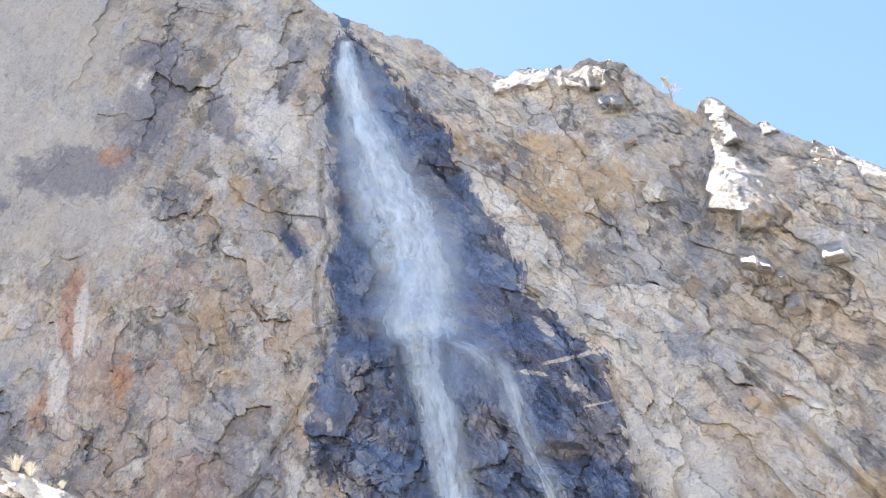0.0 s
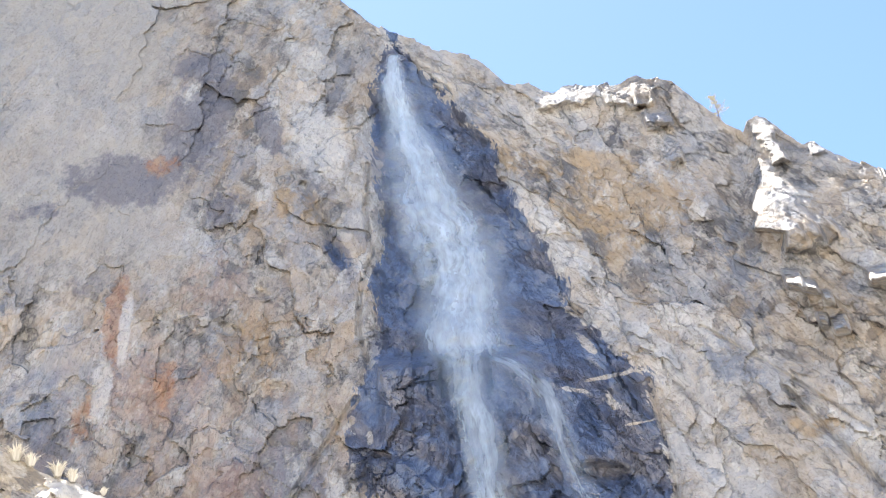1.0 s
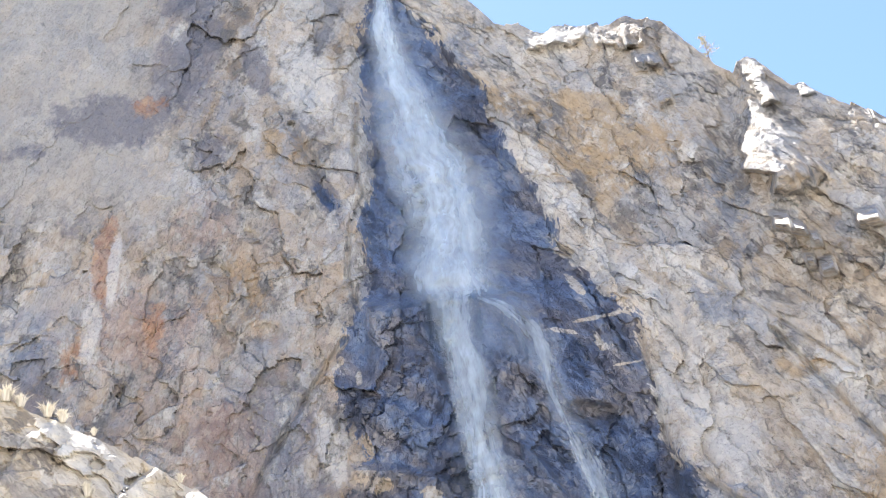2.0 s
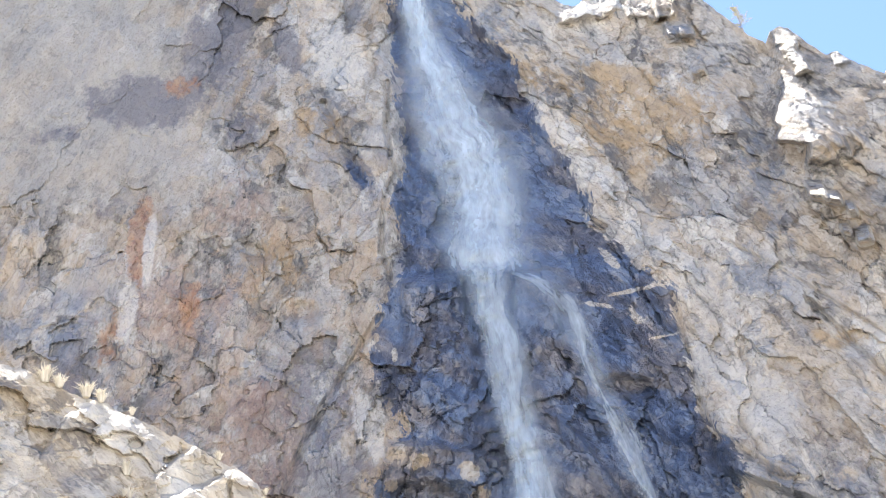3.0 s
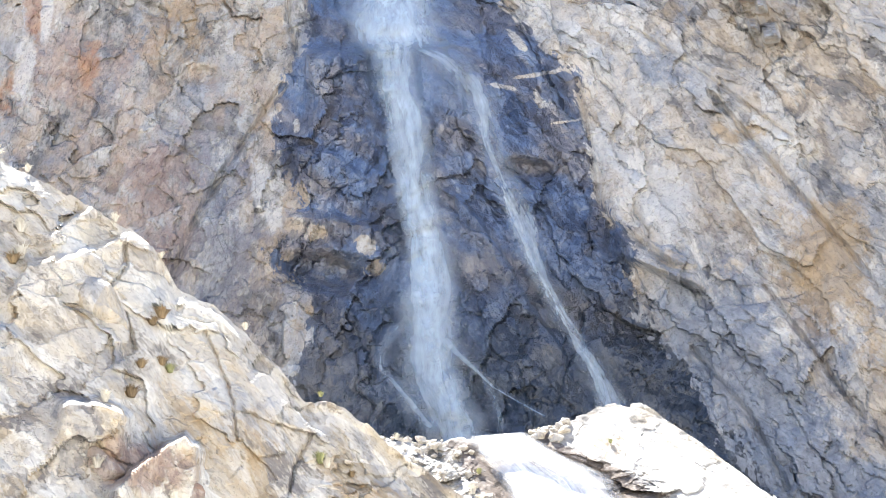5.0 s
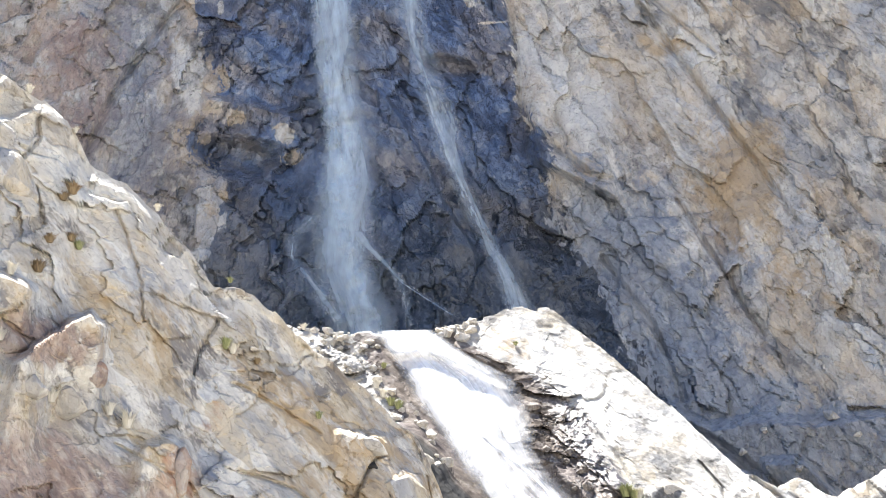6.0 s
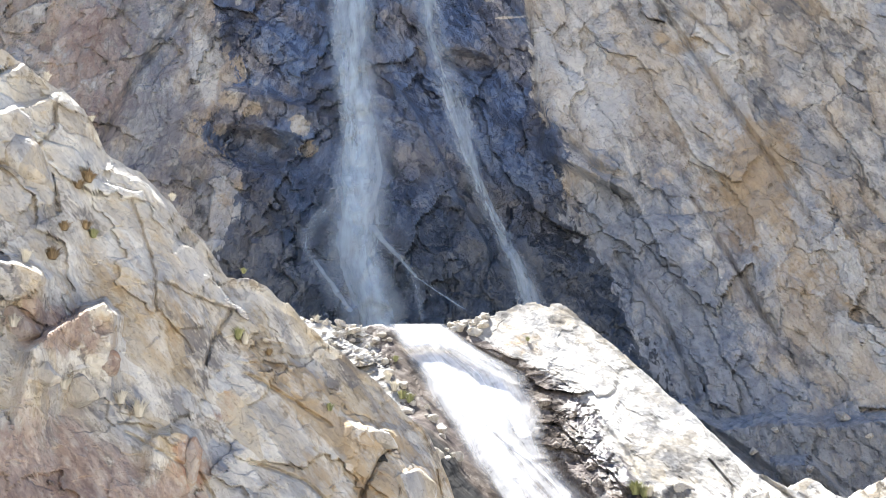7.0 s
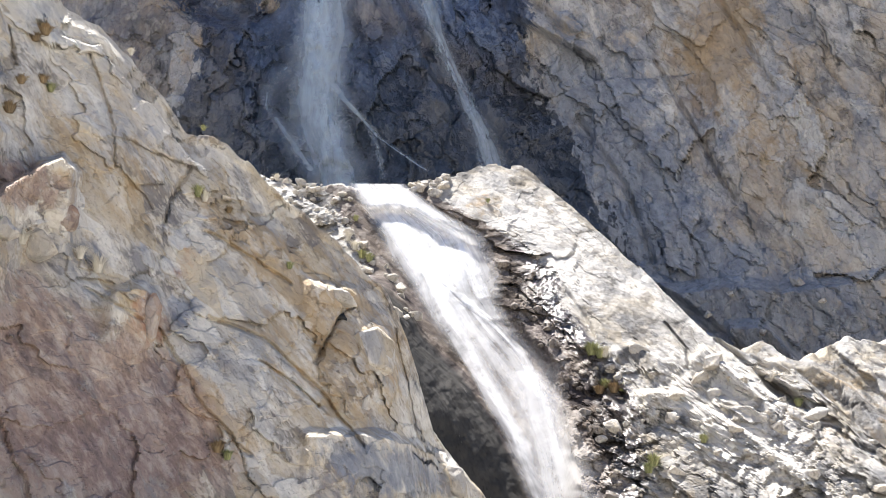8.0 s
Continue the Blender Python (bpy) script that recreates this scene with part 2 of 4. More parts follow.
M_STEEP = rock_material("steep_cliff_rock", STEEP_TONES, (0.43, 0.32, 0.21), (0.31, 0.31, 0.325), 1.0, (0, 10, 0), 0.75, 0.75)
M_NEAR = rock_material("slope_rock", SLOPE_TONES, (0.43, 0.33, 0.19), (0.33, 0.32, 0.31), 0.5, (0, -42, 0), 0.5, 0.75, (0.54, 0.64), 2.4, BROWN_SOAK, 1.3)
M_DOME = rock_material("sunlit_rock", DOME_TONES, (0.42, 0.35, 0.24), (0.34, 0.34, 0.34), 0.6, (0, -36, 0), 0.42, 0.75, (0.54, 0.64), 1.9, BROWN_SOAK)


def water_material(name, density, streak, white=0.85, cut=0.6, gain=2.4, tint=(0.91, 0.96, 1.0)):
    """Falling water: white froth in streaks that thin out to the sides. Fields: across (-1 to 1), down (metres), body."""
    m = Nodes(name)
    m.tree.nodes.remove(m.bsdf)
    join = m.add("CombineXYZ")
    m.link(m.math("MULTIPLY", m.field("side"), streak), join.inputs[0])
    m.link(m.math("MULTIPLY", m.field("down"), 0.10), join.inputs[1])
    m.link(m.field("layer"), join.inputs[2])
    s1 = m.noise(join.outputs[0], 1.0, 6, 0.6)
    s2 = m.noise(m.mapped(m.place(), (0, 0, 0), (1, 1, 3.3)), 0.9, 7, 0.65)
    st = m.math("ADD", m.math("MULTIPLY", s1, 0.6), m.math("MULTIPLY", s2, 0.4))
    st = m.math("ADD", cut, m.math("MULTIPLY", m.math("SUBTRACT", st, 0.5), gain), clamp=True)
    a = m.math("MULTIPLY", m.math("MULTIPLY", st, m.math("POWER", m.field("body"), 1.25)), density, clamp=True)
    d = m.add("BsdfDiffuse", Color=(*[white * c for c in tint], 1))
    tr = m.add("BsdfTranslucent", Color=(*[white * c for c in tint], 1))
    mixed = m.add("MixShader", Fac=0.4)
    m.link(d.outputs[0], mixed.inputs[1])
    m.link(tr.outputs[0], mixed.inputs[2])
    clear = m.add("BsdfTransparent")
    end = m.add("MixShader")
    m.link(a, end.inputs[0])
    m.link(clear.outputs[0], end.inputs[1])
    m.link(mixed.outputs[0], end.inputs[2])
    m.link(end.outputs[0], m.out.inputs[0])
    return m.mat


# blue skylight is put into the shaded fall's and mist's tint; sunlit cascade white
M_FALL = water_material("falling_water", 0.85, 3.0, 0.95, 0.55, 2.6, (0.84, 0.93, 1.0))
M_MIST = water_material("fine_mist", 0.75, 1.6, 0.9, 0.6, 1.8, (0.66, 0.80, 1.0))
M_CASCADE = water_material("white_water", 1.3, 4.5, 0.94, 0.66, 3.8, (1.0, 1.0, 1.0))

# ------------------------------------------------------------ rock faces
VALLEY = np.array((0.0, 0.0, EYE))


class Face:
    """A rock face over columns xs, from bottom to top; its relief stands out towards the valley floor."""

    def __init__(self, xs, bottom, top, count, depth):
        self.xs, self.bottom, self.top = xs, bottom, top
        self.Z = bottom + np.linspace(0, 1, count)[:, None] * (top - bottom)
        self.X = np.broadcast_to(xs, self.Z.shape)
        self.depth = depth

    def spread(self, relief):
        self.relief = relief
        base = np.stack([self.X, self.depth(self.X, self.Z), self.Z], 2)
        out = VALLEY - base
        return base + relief[..., None] * out / np.linalg.norm(out, axis=2, keepdims=True)

    def sample(self, x, z):
        count = self.relief.shape[0]
        j = np.clip(np.interp(x, self.xs, np.arange(len(self.xs))), 0, len(self.xs) - 1.001)
        i = np.clip((z - self.bottom) / (np.interp(x, self.xs, self.top) - self.bottom) * (count - 1), 0, count - 1.001)
        a, b = i.astype(int), j.astype(int)
        fi, fj, r = i - a, j - b, self.relief
        return (r[a, b] * (1 - fj) + r[a, b + 1] * fj) * (1 - fi) + (r[a + 1, b] * (1 - fj) + r[a + 1, b + 1] * fj) * fi

    def at(self, x, z, off=0.0, above=()):
        """Places on the face, off metres in front of it; above: also in front of the rock so many metres higher up."""
        x, z = np.broadcast_arrays(np.asarray(x, float), np.asarray(z, float))
        h = self.sample(x, z)
        for dz in above:
            h = np.maximum(h, self.sample(x, z + dz))
        base = np.stack([x, self.depth(x, z), z], -1)
        out = VALLEY - base
        return base + (h + off)[..., None] * out / np.linalg.norm(out, axis=-1, keepdims=True)


def ledge(x, z, line, deep, fall, rise=0.3):
    """A broken edge along a line of (x, z): rock stands out below it and recedes in a short step at the top."""
    p = np.array(line)
    d = z - np.interp(x, p[:, 0], p[:, 1])
    ends = smooth(p[0, 0] - 0.3, p[0, 0] + 0.3, x) * (1 - smooth(p[-1, 0] - 0.3, p[-1, 0] + 0.3, x))
    return deep * ends * np.clip(1 + d / fall, 0, 1) * (1 - np.clip(d / rise, 0, 1))


def crack(x, z, line, wide, deep):
    """An open joint along a line of (x, z)."""
    p = np.array(line)
    best = np.full(x.shape, 99.0)
    for (ax, az), (bx, bz) in zip(p[:-1], p[1:]):
        t = np.clip(((x - ax) * (bx - ax) + (z - az) * (bz - az)) / ((bx - ax) ** 2 + (bz - az) ** 2), 0, 1)
        best = np.minimum(best, np.hypot(x - ax - t * (bx - ax), z - az - t * (bz - az)))
    return -deep * (1 - smooth(0.0, wide, best))


# ------------------------------------------------------------ the cliff
RIDGE = [(-110, 200), (-60, 187), (-30, 175), (-13.5, 163.4), (-8.6, 157), (-5.6, 152.8), (-1.2, 150), (3.8, 146.4), (8.4, 143), (11, 138.6), (13.8, 136.6), (17.9, 135), (20.1, 135.6), (24.1, 134.4), (27, 134), (30.5, 133.2), (33.4, 131), (34.7, 129.6), (36, 126.2), (38, 122.2), (39.7, 117.6), (41.2, 116), (42.4, 118.2), (44.7, 116.8), (45.9, 114), (47.8, 110.4), (49.2, 110.2), (51, 106.6), (54.7, 101), (58.4, 95.6), (75, 74.6), (120, 50)]
WET_LEFT = [(25, -12), (39, -11.4), (41.7, -10.7), (44.7, -9.4), (47, -10), (51, -10.8), (54, -12.5), (56.2, -13.2), (58.3, -11.4), (63.6, -12), (69.2, -12.8), (74.1, -13), (78.4, -12.6), (82.8, -11), (91, -9.8), (99, -8.8), (111, -8.4), (120, -8.4), (126.4, -9.9), (134, -9.8), (142, -7.3), (147, -6.3), (150, -6)]
WET_RIGHT = [(20, 35), (29.8, 32.1), (33, 29.9), (36.2, 29.4), (39.6, 27.9), (43, 26.8), (48.6, 26), (55.3, 24.2), (60.7, 23), (66.5, 22.7), (71.6, 22.9), (77.6, 22.9), (81.6, 21.5), (86.7, 18.1), (91.9, 15.2), (97, 14.4), (103.7, 12.2), (110.8, 9.1), (116, 9.6), (124, 8), (129.6, 4.3), (138.7, 1.6), (145.7, -2.8), (150, -4)]


def cliff_depth(x, z):
    return 150 + 0.30 * (z - 32) - 0.12 * np.maximum(0, -x - 8) - 0.38 * np.maximum(0, x - 22)


def shelf(x, z, cx, cz, w, high, deep, lean=0.0, under=1.6):
    """A block that stands out: steep below, its top receding upwards."""
    up = np.clip(1 - (z - cz - lean * (x - cx)) / high, 0, 1)
    low = smooth(-under, 0.0, z - cz - lean * (x - cx))
    return deep * up * low * (1 - smooth(0.7, 1.15, np.abs(x - cx) / w))


def blob(x, z, cx, cz, rx, rz, turn=0.0):
    u, v = turned(x - cx, z - cz, turn, rx, rz)
    return 1 - smooth(0.25, 1.0, np.hypot(u, v))


def cliff_relief(x, z):
    """Height and tone of the plates: steep ones on one side, ones that dip to the right on the other."""
    wx = x + 1.2 * fbm(x / 16, z / 16, 3)
    wz = z + 1.2 * fbm(x / 16, z / 16, 9)
    right = smooth(-8, 14, x - 0.25 * (100 - z) + 5 * fbm(x / 8, z / 8, 12))
    a, ta = plates(wx, wz, [(82, 22, 9, 1.2, 0.5), (68, 9, 3.8, 0.55, 0.6), (-58, 6, 2.2, 0.28, 0.5), (80, 2.6, 1.2, 0.14, 0.4), (-40, 1.6, 0.8, 0.07, 0.3)], 21)
    b, tb = plates(wx, wz, [(-66, 26, 8, 1.4, 0.5), (-70, 11, 3.2, 0.7, 0.6), (-62, 5.0, 1.7, 0.34, 0.5), (50, 2.4, 1.1, 0.13, 0.4), (-56, 1.7, 0.7, 0.07, 0.3)], 31)
    h, tone = a * (1 - right) + b * right, ta * (1 - right) + tb * right
    calm = 1 - 0.7 * smooth(-28, -42, x + 0.12 * (z - 110)) * smooth(92, 108, z)
    return (h + 0.35 * fbm(x / 6, z / 6, 40, 3)) * calm, tone * (0.4 + 0.6 * calm)


xs = np.concatenate([np.arange(-110, -64, 1.5), np.arange(-64, 66, 0.19), np.arange(66, 121, 1.5)])
rows, back = 840, 60
top = along(RIDGE, xs) + 0.9 * fbm(xs / 3, xs * 0, 5, 4) + 0.8 * slabs(xs / 2.2, xs * 0 + 0.5, 8)[0]
face = Face(xs, -4.0, top, rows, cliff_depth)
X, Z = face.X, face.Z
v = np.linspace(0, 1, rows)[:, None]
H, TONE = cliff_relief(X, Z)
H *= 1 - 0.6 * blob(X, Z, 43, 100, 8, 16)
inwet = smooth(-1.5, 1.5, X - along(WET_LEFT, Z)) * smooth(-1.5, 1.5, along(WET_RIGHT, Z) - X)
H *= 1 + 0.3 * inwet * smooth(30, 45, Z) * (1 - smooth(90, 105, Z))
# ledge on which the fall breaks, with the overhang under it
H += 2.4 * smooth(58, 82, Z) * (1 - smooth(83.5, 86.5, Z)) * smooth(-14, -8, X) * (1 - smooth(17, 25, X))
H += 1.6 * smooth(62, 80, Z) * (1 - smooth(83.4, 85.0, Z)) * (smooth(-10.5, -9, X) * (1 - smooth(-3.2, -1.6, X)) + smooth(2.8, 4.0, X) * (1 - smooth(7.5, 9.5, X)))
H -= 2.4 * np.exp(-((X - 0.5) / 2.2) ** 2) * smooth(60, 78, Z) * (1 - smooth(83, 88, Z))
H += ledge(X, Z, [(-9.8, 84.0), (-6, 85.0), (-3.2, 85.1), (-2.2, 84.2)], 1.8, 7, 0.9) + ledge(X, Z, [(4.0, 83.4), (5.0, 84.2), (6.8, 83.4), (9.0, 80.6)], 1.8, 8, 0.8)
H += ledge(X, Z, [(12, 88), (15, 90.4), (17.6, 86.5)], 1.0, 5, 0.8) + ledge(X, Z, [(-11, 70), (-7, 69), (-3, 64.5)], 1.0, 5, 1.0) + ledge(X, Z, [(-12.5, 60.5), (-8, 60), (-3, 58.5), (0, 57)], 1.3, 2.0, 1.2)
H += ledge(X, Z, [(7, 62), (9, 59), (11.5, 54), (14, 47), (17, 41)], 1.3, 5, 1.0) + ledge(X, Z, [(19, 68), (22.5, 66)], 0.8, 3, 0.8)
H *= 1 - 0.7 * blob(X, Z, -11.8, 75.5, 4.5, 7)
H *= 1 - 0.75 * blob(X, Z, 45.7, 52.0, 5, 5)
# recess behind the upper fall
H -= 2.5 * inwet * smooth(86, 96, Z) * (1 - smooth(135, 150, Z))
# the wet rock steps back behind the dry edge
H += 0.6 * (1 - inwet) * smooth(-6, -1, X - along(WET_LEFT, Z)) * smooth(-7, -1, along(WET_RIGHT, Z) - X) * smooth(30, 50, Z)
# hollows
H -= 3.5 * blob(X, Z, -8, 53, 7.5, 3.2, -8) + 2.5 * blob(X, Z, 15.6, 65.3, 4.4, 2.0, -15) + 2.5 * blob(X, Z, -55, 86, 9, 11, 35)
H -= 1.6 * blob(X, Z, -22, 80.5, 3.2, 2.6, -20) + 1.2 * blob(X, Z, -28, 91, 4, 1.6, -35) + 1.0 * blob(X, Z, -24, 97, 2.2, 1.4, -40)
# slab with an overhanging corner
H += shelf(X, Z, 28.0, 50.5, 4.4, 16, 3.8, -0.75)
H += crack(X, Z, [(24, 57), (26.6, 54), (29.6, 50), (31.5, 49.4)], 0.8, 1.2)
# the dyke and open joints beside the fall
H += crack(X, Z, [(-12.5, 79.3), (-16, 72.6), (-19.9, 65.6), (-22.9, 58.3), (-25, 50)], 0.7, 0.9)
H += crack(X, Z, [(-10, 122), (-10.6, 112), (-9.8, 104), (-11.5, 98), (-12, 90), (-10.8, 84)], 0.6, 1.1)
H += crack(X, Z, [(-19, 118), (-16, 110), (-14.4, 103)], 1.3, 1.6) + crack(X, Z, [(37, 72), (41, 62), (46, 50), (49, 42)], 0.5, 0.9) + crack(X, Z, [(30, 84), (36, 76), (44, 64)], 0.4, 0.7)
H += crack(X, Z, [(30, 40), (34, 32), (36, 24)], 0.5, 0.9) + crack(X, Z, [(38, 46), (41, 38), (44, 30)], 0.45, 0.8) + crack(X, Z, [(22.8, 78), (23, 70), (23.2, 60), (26, 48)], 0.5, 0.8)
# gully and the spur beyond it
gully = along([(60, 36.5), (92, 37.2), (100, 37.8), (105, 39.0), (115, 40.6), (125, 42)], Z)
H += 2.0 * smooth(0, 7, X - gully) * smooth(70, 95, Z) - 2.0 * np.exp(-((X - gully) / 1.8) ** 2) * smooth(80, 95, Z)
# sunlit facets of the spur
U = X - 40.1 - 0.30 * (Z - 96.3)
ragged = 0.5 * fbm(X / 1.6, Z / 1.6, 45, 3)
lean = np.clip(111 - Z, 0, 20)
across = (X - 45) * 0.97 + (Z - 106) * 0.24 + 0.7 * ragged
run = np.clip((across + 4.8) / 6.6, 0, 1) * 3.5
rib = 1 - np.clip((np.floor(run) + smooth(0.45, 0.95, run - np.floor(run))) / 3.5, 0, 1)
under = smooth(95.9, 96.7, Z + 0.45 * U + 0.6 * ragged) * (1 - smooth(2, 3, U)) + smooth(89.5, 95.5, Z + 1.2 * ragged) * smooth(2, 3, U)
H += 0.52 * lean * rib * smooth(-2.0, -1.5, U + ragged) * under * (1 - smooth(108, 111, Z))
H += 0.5 * np.clip(119 - Z, 0, 12) * (1 - smooth(0.5, 1.2, np.abs(X - 44.2 + 0.12 * (Z - 112)) + ragged)) * smooth(107, 108, Z) * (1 - smooth(113, 117, Z))
for cx, cz, w, high, deep, tip in ((41.5, 86.8, 1.0, 2.4, 9.5, -0.5), (42.9, 85.6, 0.9, 1.6, 9.5, -0.7), (50.5, 84.2, 1.4, 2.0, 10.0, -0.1), (44.6, 78.4, 0.9, 2.0, 11.0, 0), (43.1, 80.0, 0.5, 1.5, 8.6, -0.5), (44.4, 83.2, 0.5, 1.4, 8.4, -0.5)):
    H += shelf(X, Z, cx, cz, w, high, deep, tip)
Zr = Z + 1.3 * fbm(X / 2.2, Z / 2.2, 47, 4)
H += shelf(X, Zr, 20, 131.4, 4.6, 5, 2.6, 0.1) + shelf(X, Zr, 27.6, 128.6, 2.4, 6, 3.2, -0.3) + shelf(X, Zr, 31.6, 121.8, 1.9, 7, 4.0, -0.2) + shelf(X, Zr, 30.6, 127.5, 1.4, 5, 3.2, -0.3) + shelf(X, Zr, 32.5, 113.0, 1.0, 2, 4.0, -0.3) + shelf(X, Zr, 49.3, 108, 0.9, 2.4, 2.0, -0.5) + shelf(X, Zr, 10.6, 137, 0.8, 2, 1.6, -0.5)
# grey slabs and terraces at the foot
H += ledge(X, Z, [(33, 24), (38, 20.6), (43, 21.2), (47, 20.4), (52, 21), (60, 22)], 2.2, 7, 1.2) + ledge(X, Z, [(42, 17), (45.5, 17), (48, 13), (51, 9)], 1.8, 6, 1.0)
H += crack(X, Z, [(36, 21), (40, 18), (46, 11), (50, 5)], 0.8, 1.2)
H *= 1 - 0.6 * smooth(0.975, 1.0, np.broadcast_to(v, Z.shape))
P = face.spread(H)
# the ground behind the brink
k = np.arange(1, back + 1)[:, None]
Yb = P[-1:, :, 1] + 0.35 * k ** 1.35
Zb = P[-1:, :, 2] + 0.25 * fbm(X[:back] / 5, k / 6, 51) * np.minimum(k, 8) / 4 - 0.05 * k
Pb = np.stack([np.broadcast_to(P[-1:, :, 0], Yb.shape), Yb, Zb], 2)
P = np.concatenate([P, Pb], 0)
Xa, Za = P[:, :, 0], np.concatenate([Z, np.broadcast_to(Z[-1:], Zb.shape)], 0)
warp = 1.6 * fbm(Xa / 5, Za / 9, 60)
wet = smooth(-2.2, 1.6, Xa + warp - along(WET_LEFT, Za)) * smooth(-2.2, 1.6, along(WET_RIGHT, Za) - Xa + warp)
wet = np.maximum(wet, 0.9 * blob(Xa, Za, -14.4, 103.5, 1.6, 4.5, 25))
# blocks that stay dry among the wet ones
for cx, cz, rx, rz, turn in ((-3.4, 56.2, 1.9, 1.6, -35), (-2.4, 53.2, 1.7, 1.4, 20), (-8.8, 58.2, 1.5, 1.7, 40), (-10.2, 63.4, 0.7, 2.6, 12), (-11.0, 73, 0.5, 1.6, 0), (-10.9, 48.9, 2.2, 2.6, 0), (-12.3, 55.6, 1.0, 1.4, 0), (17.9, 79.2, 4.6, 0.5, 8), (17.7, 75.4, 0.7, 2.6, 15), (13.6, 77.6, 2.6, 0.45, -20), (20.2, 71.8, 3.0, 0.3, 6), (16.2, 84.6, 0.9, 3.0, 25), (19.3, 83.6, 0.8, 2.2, 25), (9.3, 117, 1.2, 3.0, 20)):
    wet = wet * (1 - 0.95 * blob(Xa, Za, cx, cz, rx * 1.15, rz * 1.15, turn))
rust = 1.2 * blob(Xa, Za, -42.2, 94, 2.2, 11) + blob(Xa, Za, -35.4, 83, 2.0, 6) * 0.8 + 0.6 * blob(Xa, Za, -44.5, 78, 3, 8)
rust = np.maximum(rust, 0.45 * blob(Xa, Za, -39, 123, 5, 4))
ochre = 0.8 * blob(Xa, Za, 45, 49, 5, 9, -20) + 0.6 * blob(Xa, Za, -26, 88, 8, 10) + 0.6 * blob(Xa, Za, 12, 119, 9, 4, -40) + 0.7 * blob(Xa, Za, 22, 118, 8, 3, -35) + 0.5 * blob(Xa, Za, -20, 116, 6, 12)
ochre = ochre + 0.35 * blob(Xa, Za, 46, 44, 11, 24, 25) + 0.6 * blob(Xa, Za, 24, 108, 16, 14, -45) + 0.6 * blob(Xa, Za, 39, 66, 5, 2.5, -20) + 0.5 * blob(Xa, Za, -9, 47, 6, 3)
dark = 1.0 * blob(Xa, Za, -24.2, 131, 3.0, 10, 12) + 1.0 * blob(Xa, Za, -34, 133, 7, 17, -12) + 1.0 * blob(Xa, Za, -44, 120, 12, 8, -12) + 0.6 * blob(Xa, Za, -55, 114, 6, 3, 10) + 0.75 * blob(Xa, Za, -35, 146, 6, 6) + 0.5 * blob(Xa, Za, -30, 113, 5, 8) + 0.5 * blob(Xa, Za, -47, 100, 4, 3)
dark = dark + 0.55 * blob(Xa, Za, -22, 52, 17, 18) + 0.75 * blob(Xa, Za, -14.5, 104, 2.5, 8, 20) + 0.5 * blob(Xa, Za, -22, 70, 10, 9) + 0.6 * blob(Xa, Za, -48, 75, 5, 8) + 0.4 * blob(Xa, Za, 36, 93, 3, 10) + 0.35 * blob(Xa, Za, 38, 40, 10, 26, 20) + 0.4 * blob(Xa, Za, 27, 122, 5, 5)
# small sunlit spots below the spur, painted as pale patches
white = 1.2 * (blob(Xa, Za, 50.0, 84, 1.5, 0.9, -20) + blob(Xa, Za, 44.2, 78.4, 1.1, 1.1) + blob(Xa, Za, 43.6, 82.6, 0.8, 1.2, 40) + blob(Xa, Za, 39.6, 83.4, 1.4, 1.0, -40))
white = white + blob(Xa, Za, -40.9, 92, 1.1, 9) * 1.1 + blob(Xa, Za, -43.0, 82, 1.8, 8) * 1.0 + 0.8 * blob(Xa, Za, 29, 60, 5, 10, 20) + 0.75 * blob(Xa, Za, -17, 127, 6, 18, 8) + 0.8 * blob(Xa, Za, -14.5, 64, 2.2, 8, 10)
# the wet rock's colour deepens to near black towards the cliff's foot
cliff = new("cliff", grid_mesh("cliff", P, dict(wet=wet, rust=rust, ochre=ochre, dark=dark, white=white, slate=0.85 * blob(Xa, Za, 34, 36, 9, 26, 14) + 0.75 * blob(Xa, Za, 44, 20, 18, 9, -25) + 0.5 * blob(Xa, Za, 36.5, 94, 4, 17)  + 0.5 * blob(Xa, Za, -21, 66, 8, 12) + 0.5 * blob(Xa, Za, -50, 80, 8, 10) + 0.5 * blob(Xa, Za, 33, 78, 9, 8, -40) + 0.5 * blob(Xa, Za, 6, 132, 5, 8), red=0.3 * blob(Xa, Za, -30, 78, 34, 38) + 0.3 * blob(Xa, Za, -38, 82, 9, 12) + 0.4 * blob(Xa, Za, -30, 100, 6, 9) + 0.35 * blob(Xa, Za, -28, 62, 9, 12), blackened=0.8 * smooth(60, 36, Za), calm=np.clip(0.16 + 0.62 * smooth(-28, -42, Xa + 0.12 * (Za - 110)) * smooth(92, 108, Za) + 0.5 * (vnoise(Xa / 15, Za / 15, 77) - 0.5), 0, 0.85), tone=np.concatenate([TONE, np.broadcast_to(TONE[-1:], Zb.shape)], 0)), M_CLIFF, flat=True))
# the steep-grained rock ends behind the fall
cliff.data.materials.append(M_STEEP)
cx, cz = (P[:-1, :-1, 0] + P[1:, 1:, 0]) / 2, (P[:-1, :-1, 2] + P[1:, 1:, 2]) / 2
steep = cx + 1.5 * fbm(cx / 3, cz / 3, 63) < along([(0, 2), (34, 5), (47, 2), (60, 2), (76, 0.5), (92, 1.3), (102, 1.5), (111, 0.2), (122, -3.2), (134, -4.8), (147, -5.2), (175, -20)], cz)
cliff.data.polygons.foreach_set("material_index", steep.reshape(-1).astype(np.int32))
tagged(cliff, "high shaded cliff of pale and rust-streaked rock, dark and wet behind the fall", "cliff", kind="structure")

